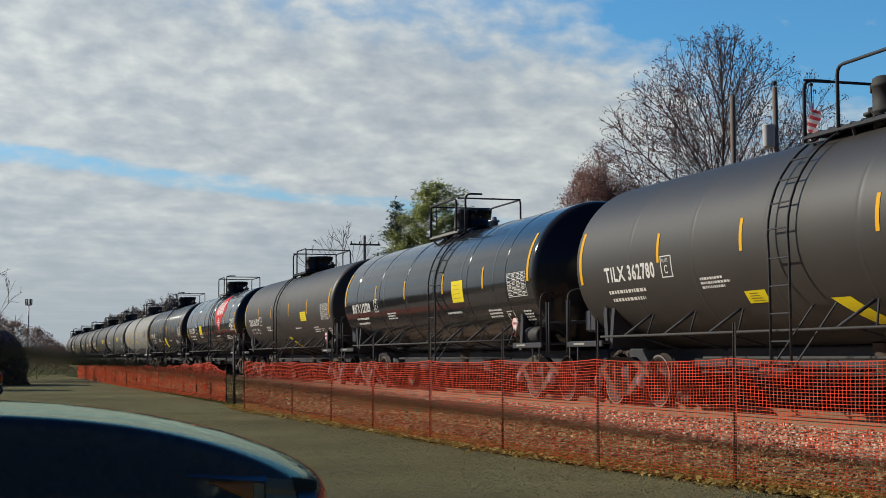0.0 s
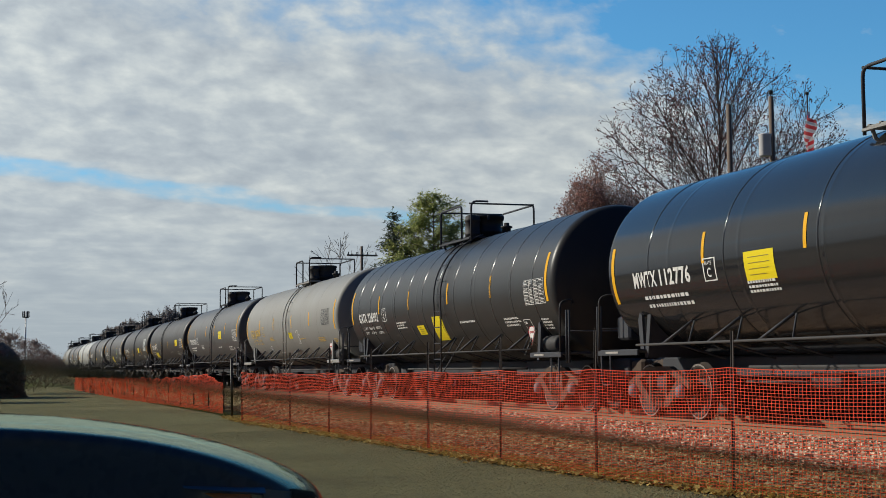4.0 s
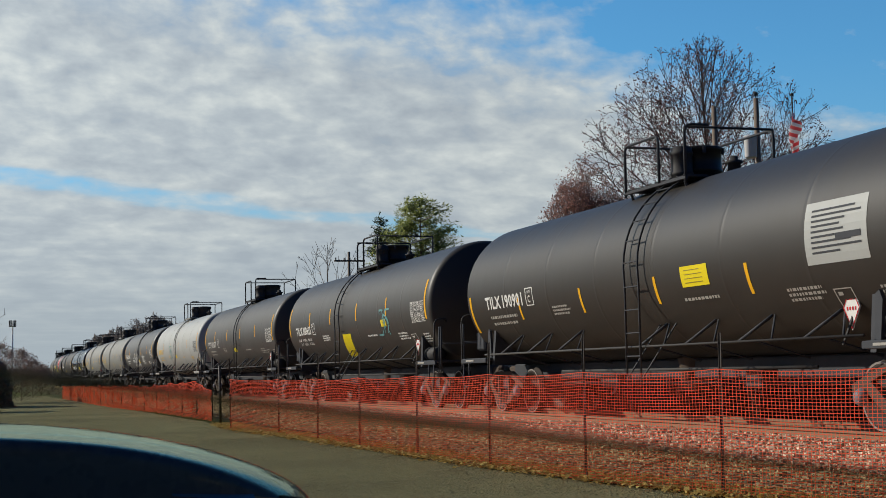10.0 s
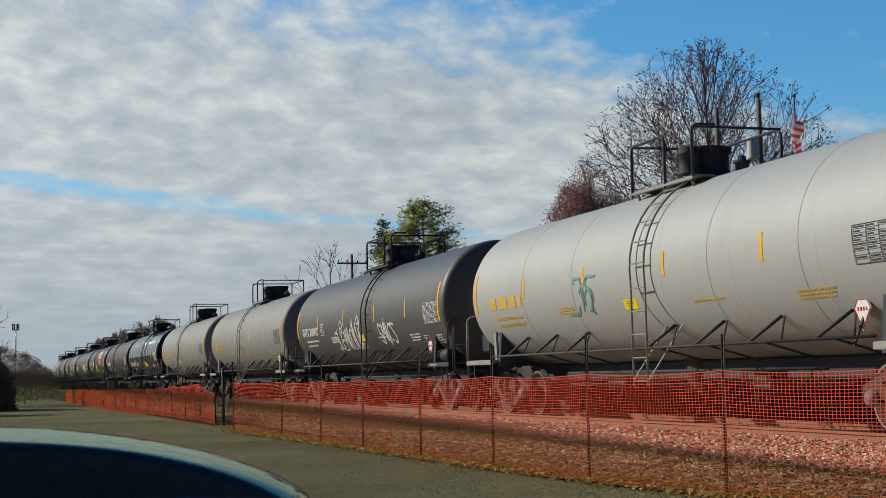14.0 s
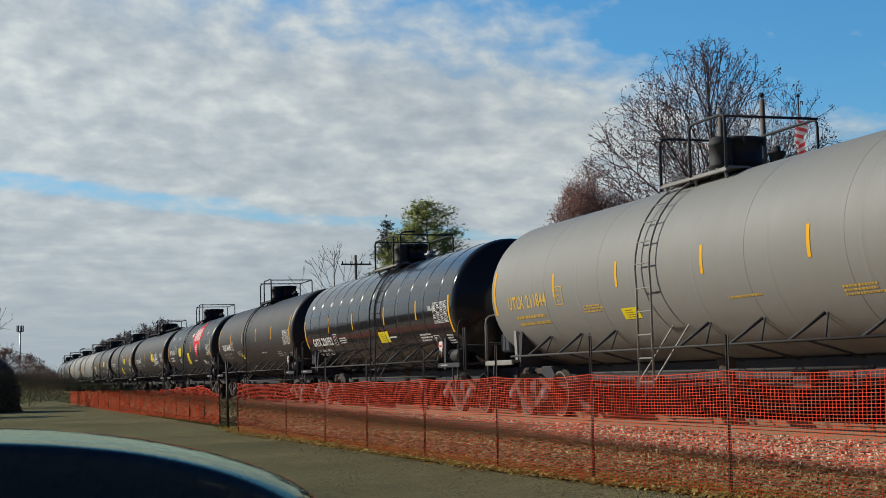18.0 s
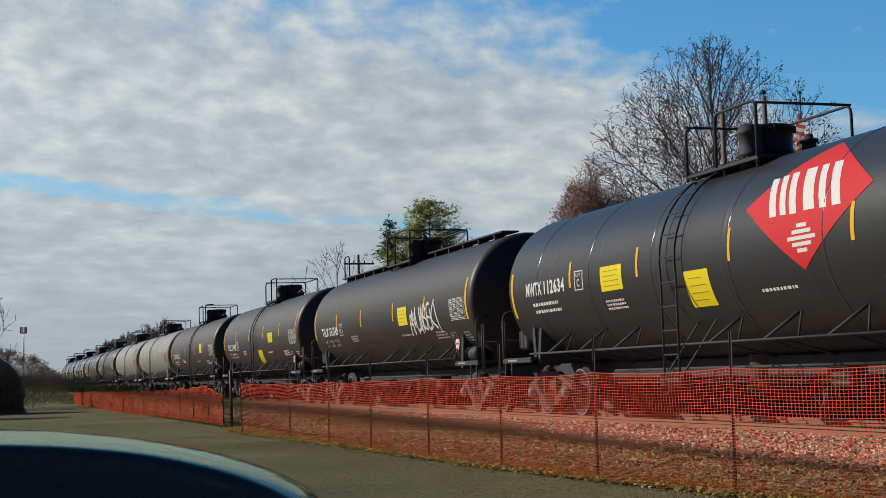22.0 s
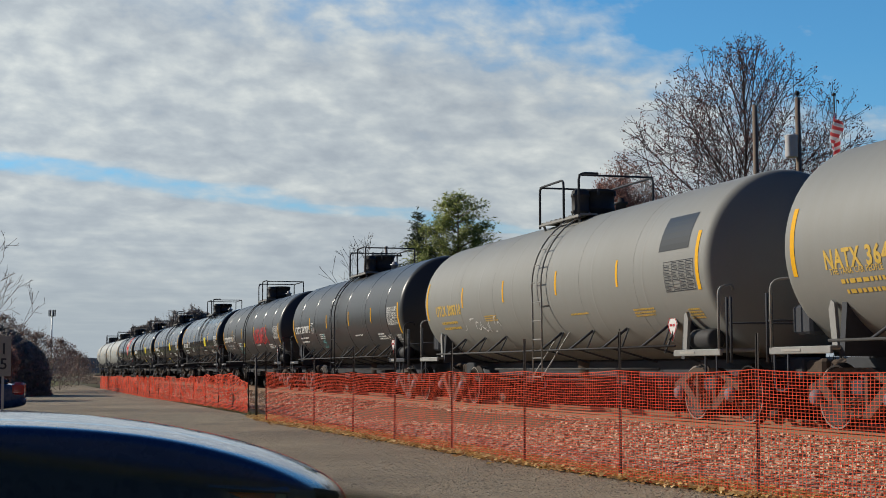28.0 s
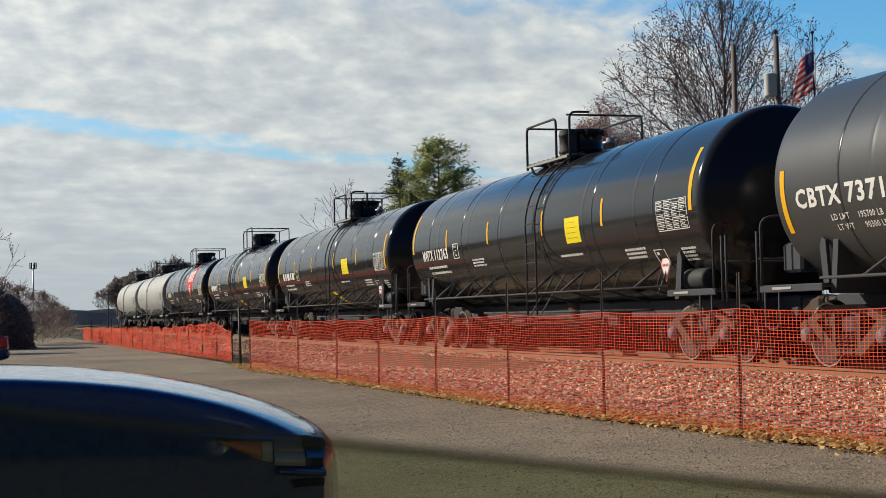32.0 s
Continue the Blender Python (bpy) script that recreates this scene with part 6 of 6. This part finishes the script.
def cloth(u0, u1, v0, v1, lift=0.0):
    """A piece of the flag: u out from the pole, v up."""
    p = M()
    nu, nv = 12, 6
    vs = []
    for j in range(nv + 1):
        for i in range(nu + 1):
            u, w = u0 + (u1 - u0) * i / nu, v0 + (v1 - v0) * j / nv
            x = -u * 1.05
            y = 0.26 * math.sin(u * 7.5 + w * 2.4) * u + 0.07 * math.sin(w * 6 + u * 3)
            vs.append((x * (0.92 - 0.12 * w), y - lift, w * 1.15 - 0.50 * u - 0.12 * u * u))
    k = nu + 1
    return p.put(vs, [(j * k + i, j * k + i + 1, j * k + k + i + 1, j * k + k + i) for j in range(nv) for i in range(nu)], True)


for k in range(13):
    v0, v1 = k * 1.55 / 13, (k + 1) * 1.55 / 13
    part("stripe_cloth", cloth(0.0 if k < 6 else 0.46, 1.0, v0, v1), FLAGR if k % 2 == 0 else FLAGW, flag)
part("canton", cloth(0.0, 0.46, 6 * 1.55 / 13, 1.55), FLAGB, flag)

# unseen screen added behind the camera; it keeps low rear skylight off the tank heads
p, vs = M(), []
for i in range(90):
    x = -220 + 5 * i
    h = 23 + 4 * noise.noise((x * 0.03, 1.7, 0)) + 2.5 * noise.noise((x * 0.2, 5.1, 0))
    vs += [(x, -46, -0.1), (x, -48, h * 0.6), (x, -52, h), (x, -60, -0.1)]
p.put(vs, [(4 * i + j, 4 * i + 4 + j, 4 * i + 5 + j, 4 * i + 1 + j) for i in range(89) for j in range(3)])
tagged(part("backdrop", p, HILL), "unseen dark screen added behind the lot against rear skylight", "woods", kind="structure")

# far ridge and wood edge
def ridge(name, label, x0, x1, y, h, rough2, seed, mat, base=-3.0):
    p, n1 = M(), 160
    vs = []
    for i in range(n1):
        x = x0 + (x1 - x0) * i / (n1 - 1)
        z = h * (0.75 + 0.25 * noise.noise((x * 0.0022, seed, 0))) + rough2 * noise.noise((x * 0.05, seed, 1)) + rough2 * 0.6 * noise.noise((x * 0.21, seed, 2))
        vs += [(x, y - h * 3, base), (x, y, z), (x, y + h * 3, base)]
    p.put(vs, [(3 * i + j, 3 * i + 3 + j, 3 * i + 4 + j, 3 * i + 1 + j) for i in range(n1 - 1) for j in range(2)])
    tagged(part(name, p, mat), label, "hills", kind="structure")


ridge("backdrop", "distant wooded ridge, its haze put in as blue-grey", -900, 2200, 1500, 16.5, 1.6, 3, HILL)
ridge("backdrop", "distant line of bare woods, hazed in colour", -700, 1400, 640, 6.2, 1.2, 5, HILL)


# ---- parked cars ----
def blend(a, b, u):
    return a + (b - a) * u


def parked_car(label, at, coat, hood_z, nose_z, length, width, roof_z, closed=True, name="car"):
    """A car along its own x, nose at x = 0, built of a lofted body, cabin, lamps and wheels."""
    th = thing(name, label, "car", at=at)
    # sections along the body: x, sill height, shoulder height, centre height, half width
    tip = nose_z
    span = hood_z - nose_z
    prof = [(0.0, -0.60), (-0.006, 0.02), (-0.03, 0.17), (-0.10, 0.325), (-0.26, 0.50), (-0.51, 0.68), (-0.72, 0.78), (-0.91, 0.86), (-1.2, 0.935), (-1.5, 0.985), (-1.7, 1.0), (-1.9, 1.0)]
    rows4 = [(x, 0.26 if x > -0.1 else 0.21, tip + span * q - 0.03, tip + span * q, 0.92 + 0.30 * max(-0.6, min(0, (x + 0.3) * -0.0)) - 0.10 * max(0, 1 + x / 0.3)) for x, q in prof]
    rows4 += [(-2.6, 0.20, hood_z - 0.01, hood_z + 0.02, 0.92), (-3.7, 0.21, hood_z, hood_z + 0.03, 0.91), (-length + 0.45, 0.25, hood_z - 0.03, hood_z, 0.88), (-length + 0.06, 0.30, hood_z - 0.14, hood_z - 0.10, 0.82), (-length, 0.36, hood_z - 0.30, hood_z - 0.28, 0.76)]
    k = width / 1.84
    front = [(r[0] - 0.22 * max(0.0, 1 + r[0] / 1.3), r[4]) for r in rows4]
    plan = [-a for a, b in front], [b - 0.006 for a, b in front]
    p = M()
    vs, across = [], []
    for x, lo, sh, top, hw in rows4:
        hw *= k
        ring = [(0.72, lo), (0.93, lo + 0.06), (0.985, lo + 0.25), (1.0, blend(lo, sh, 0.62)), (1.0, sh - 0.07), (0.995, sh - 0.025), (0.975, sh - 0.004), (0.93, sh + 0.001), (0.80, blend(sh, top, 0.38)), (0.5, blend(sh, top, 0.80)), (0.22, top)]
        ring = [(-a, z) for a, z in ring] + [(a, z) for a, z in ring[::-1]]
        across = ring
        # the nose is rounded in plan
        for a, z in ring:
            bow = -0.22 * a * a * max(0.0, 1 + x / 1.3) if x > -1.3 else 0.0
            vs.append((x + bow, a * hw, z))
    m = len(across)
    fs = [(i * m + j, i * m + (j + 1) % m, i * m + m + (j + 1) % m, i * m + m + j) for i in range(len(rows4) - 1) for j in range(m)]
    fs += [tuple(range(m)), tuple(range(len(vs) - 1, len(vs) - m - 1, -1))]
    body_ob = part("body", p.put(vs, fs, True), coat, th)
    mod = body_ob.modifiers.new("smooth", "SUBSURF")
    mod.levels = mod.render_levels = 2
    # cabin
    cab = [(-1.75, hood_z + 0.02, 0.80), (-2.30, roof_z - 0.04, 0.62), (-2.9, roof_z, 0.64), (-3.6, roof_z - 0.06, 0.62), (-4.15, hood_z + 0.06, 0.78)]
    p = M()
    vs = []
    for x, z, hw in cab:
        vs += [(x, -hw * k, z), (x, hw * k, z), (x, -0.84 * k, hood_z + 0.0), (x, 0.84 * k, hood_z + 0.0)]
    fs = []
    for i in range(len(cab) - 1):
        a, b = 4 * i, 4 * i + 4
        fs += [(a, a + 1, b + 1, b), (a, b, b + 2, a + 2), (a + 1, a + 3, b + 3, b + 1)]
    if closed:
        part("cabin", p.put(vs, fs), WINDOWG, th, "dark car windows")
    rf = M().box((-2.85, 0, roof_z + 0.005), (1.65 if closed else 2.3, 1.22 * k if closed else 1.5 * k, 0.05), cut=0.02)
    part("roof", rf, coat, th)
    if not closed:
        for x, lean in ((-1.62, 0.55), (-4.05, -0.35)):
            for sy in (-1, 1):
                part("pillar", M().tube([(x + lean * 0.5, sy * 0.86 * k, hood_z - 0.02), (x, sy * 0.74 * k, roof_z)], 0.045, 8), coat, th)
    for sy in (-1, 1):
        hw = 0.80 * k
        # lamp units set into the front corners: panels that follow the body's plan
        # ledge, grille corner and bumper shine carry sky reflections as colour
        for nm, mt, x0, x1, t0, t1, b0, b1, up3, low3, belly, lb in (
                ("lamp_ledge", SKYSHINE, -0.80, -0.455, 0.186, 0.166, 0.176, 0.142, -0.004, 0.034, 0.004, "ledge over the lamp, sky shine put into its blue"),
                ("turn_signal", AMBER, -0.71, -0.515, 0.152, 0.138, 0.148, 0.058, 0.012, 0.016, 0.006, "amber side lamp"),
                ("lamp_divider", CLEAR, -0.512, -0.466, 0.138, 0.132, 0.056, 0.046, 0.012, 0.016, 0.004, ""),
                ("lamp_reflector", SMOKED, -0.462, -0.325, 0.158, 0.140, 0.092, 0.078, 0.002, 0.022, 0.010, "smoky upper half of the headlight"),
                ("headlight", CLEAR, -0.462, -0.320, 0.092, 0.078, 0.036, 0.020, 0.020, 0.030, 0.012, "clear headlight"),
                ("lamp_brow", RUBBER, -0.330, -0.222, 0.150, 0.132, 0.098, 0.094, 0.004, 0.030, 0.012, ""),
                ("grille_corner", SKYSHINE, -0.312, -0.226, 0.094, 0.092, 0.056, 0.048, -0.002, 0.040, 0.010, "grille corner, sky shine put into its blue"),
                ("lamp_recess", RUBBER, -0.40, -0.226, 0.046, 0.044, 0.016, 0.008, 0.004, 0.006, 0.0, ""),
                ("bumper_lip", coat, -0.44, -0.220, 0.030, 0.008, -0.008, -0.034, 0.004, 0.030, 0.026, ""),
                ("bumper_shine", SKYSHINE, -0.37, -0.232, 0.014, -0.004, 0.006, -0.012, 0.046, 0.053, 0.0, ""),
                ("grille_slot", RUBBER, -0.37, -0.224, -0.036, -0.040, -0.070, -0.074, 0.028, 0.010, 0.0, "")):
            if not closed:
                continue
            q, cols, deep = M(), 9, 5
            vs = []
            for i in range(cols):
                u = i / (cols - 1)
                x = x0 + (x1 - x0) * u
                w = float(np.interp(-x, plan[0], plan[1])) * k
                top2, low2 = tip + t0 + (t1 - t0) * u, tip + b0 + (b1 - b0) * u
                for j in range(deep):
                    e = j / (deep - 1)
                    vs.append((x, sy * (w + up3 + (low3 - up3) * e + belly * 4 * e * (1 - e)), top2 + (low2 - top2) * e))
                vs += [(x, sy * (w - 0.05), low2), (x, sy * (w - 0.05), top2)]
            m = deep + 2
            fs = [(i * m + j, i * m + (j + 1) % m, i * m + m + (j + 1) % m, i * m + m + j) for i in range(cols - 1) for j in range(m)]
            fs += [tuple(range(m)), tuple(range(len(vs) - 1, len(vs) - m - 1, -1))]
            part(nm, q.put(vs, fs), mt, th, lb)
        if closed:
            part("fog_lamp", M().turn([(0.0, 0.075), (0.03, 0.07), (0.05, 0.04), (0.055, 0.0)], (-0.20, sy * hw * 0.70, tip - 0.30), "x", 14), CLEAR, th)
        part("tail_lamp", M().box((-length + 0.16, sy * hw * 0.92, hood_z - 0.17), (0.34, 0.30, 0.32), cut=0.05), REDLENS, th, "red tail lamp")
        for x in (-0.95, -length + 1.0):
            w = M().turn([(-0.10, 0.22), (-0.10, 0.31), (-0.07, 0.335), (0.07, 0.335), (0.10, 0.31), (0.10, 0.22)], (x, sy * (0.80 * k), 0.335), "y", 28)
            wh = part("wheel", w, RUBBER, th)
            r = M().turn([(0.09 * sy, 0.225), (0.07 * sy, 0.20), (0.05 * sy, 0.06), (0.08 * sy, 0.05), (0.085 * sy, 0.0)], (x, sy * (0.80 * k), 0.335), "y", 20)
            part("rim", r, GALV, wh)
    part("bumper", M().box((-0.22, 0, 0.42), (0.20, 1.36 * k, 0.20), cut=0.07), coat, th)
    part("bumper", M().box((-length + 0.02, 0, 0.48), (0.16, 1.5 * k, 0.20), cut=0.06), coat, th)
    return th


parked_car("dark blue car parked with its nose to the fence", pose(1.60, 6.96, 0, 0, 0, 0), BLUECAR, 1.161, 0.686, 4.7, 1.84, 1.62)
parked_car("dark blue saloon parked at the far side of the lot", pose(-4.15, 42.5, 0, 0, 0, 178), BLUECAR, 0.99, 0.74, 4.6, 1.78, 1.44)

# ---- speed sign ----
th = thing("speed_sign", "small white speed sign on a steel post", "sign", at=pose(-0.11, 30.0, 0))
part("post", M().box((0, 0.03, 0.95), (0.05, 0.03, 2.1)), GALV, th)
# the panel's grey stands for shade on its sunless face
part("panel", M().box((0, 0, 1.62), (0.30, 0.012, 0.80), cut=0.004), FADED_SHADED, th, "white sign panel, greyed as its shaded side")
p = M()
for k, ch in enumerate("15"):
    v, f = letters(ch, 0.22, 0.01)
    p.put([(a - 0.07, -0.010, 1.66 - k * 0.30 + b) for a, b in v], f)
part("digits", p, BLACK, th)

# ---- window of the car the camera sits in ----
PANE_P, PANE_Q = Vector((-0.13, 0.52, 1.35 + 0.0245)), Vector((0.42, 0.46, 1.35 - 0.0535))
pane = thing("car_window", "half-open green tinted side window", "car window")
along = (PANE_Q - PANE_P)
down = Vector((0.0, -0.06, -0.42))
norm = along.cross(down).normalized()
p = M()
a, b, c, d = PANE_P, PANE_Q, PANE_Q + down, PANE_P + down
p.put([a, b, c, d], [(0, 1, 2, 3)])
p.put([a + norm * 0.0045, b + norm * 0.0045, c + norm * 0.0045, d + norm * 0.0045], [(3, 2, 1, 0)])
part("pane", p, TINT, pane, "green tinted glass")
e = M().put([a - norm * 0.0002, b - norm * 0.0002, b + norm * 0.0047, a + norm * 0.0047, a - norm * 0.0002 + down * 0.006, b - norm * 0.0002 + down * 0.006, b + norm * 0.0047 + down * 0.006, a + norm * 0.0047 + down * 0.006],
            [(0, 1, 2, 3), (4, 5, 1, 0), (3, 2, 6, 7)])
part("pane_edge", e, GLASSEDGE, pane, "dark ground top edge")

# the car round the camera, its windows open
parked_car("dark car round the camera, its side window half open", pose(2.85, -0.43, 0, 0, 0, 0), GREENCAR, 0.93, 0.66, 4.9, 1.84, 1.74, False)


def motions():
    # the train rolls towards the camera at one speed
    for n, car in enumerate(CARS):
        rows2 = []
        for t in range(0, 33):
            (x, y, z), turn = on_track(FAR_EDGE[n] - 7.8 - SPEED * t)
            rows2.append((t, pose(x, y, RAIL_Z, 0, 0, turn)))
        walk(car, rows2)
    # the side window is let down a little on the way
    walk(pane, [(0, pose(0, 0, 0)), (25.4, pose(0, 0, 0)), (27.4, pose(0.003, -0.001, -0.0335)), (32, pose(0.003, -0.001, -0.0335))])
    # the flag hangs end-on, then the wind swings it out
    for_flag = [(0, 64), (16, 63), (18.5, 60), (20, 10), (22, 50), (25, 63), (28.5, 63), (29.8, 45), (31, -16), (32, -12)]
    walk(flag, [(t, pose(35.28, 55.72, 10.95, 0, 0, a)) for t, a in for_flag])
    # wheels turn with the distance rolled; alike wheelsets share their keys
    done = {}
    for car in CARS:
        for b in car.children:
            if not b.name.startswith("bogie"):
                continue
            for w in b.children:
                if not w.name.startswith("wheelset"):
                    continue
                k = round(w.location.y, 2)
                if k not in done:
                    walk(w, [(i / 30, pose(0, k, 0.457, math.degrees(SPEED * i / 30 / 0.457) % 360)) for i in range(0, 961)])
                    done[k] = w.animation_data
                else:
                    w.rotation_mode = "QUATERNION"
                    w.animation_data_create()
                    w.animation_data.action = done[k].action
                    w.animation_data.action_slot = done[k].action_slot


motions()
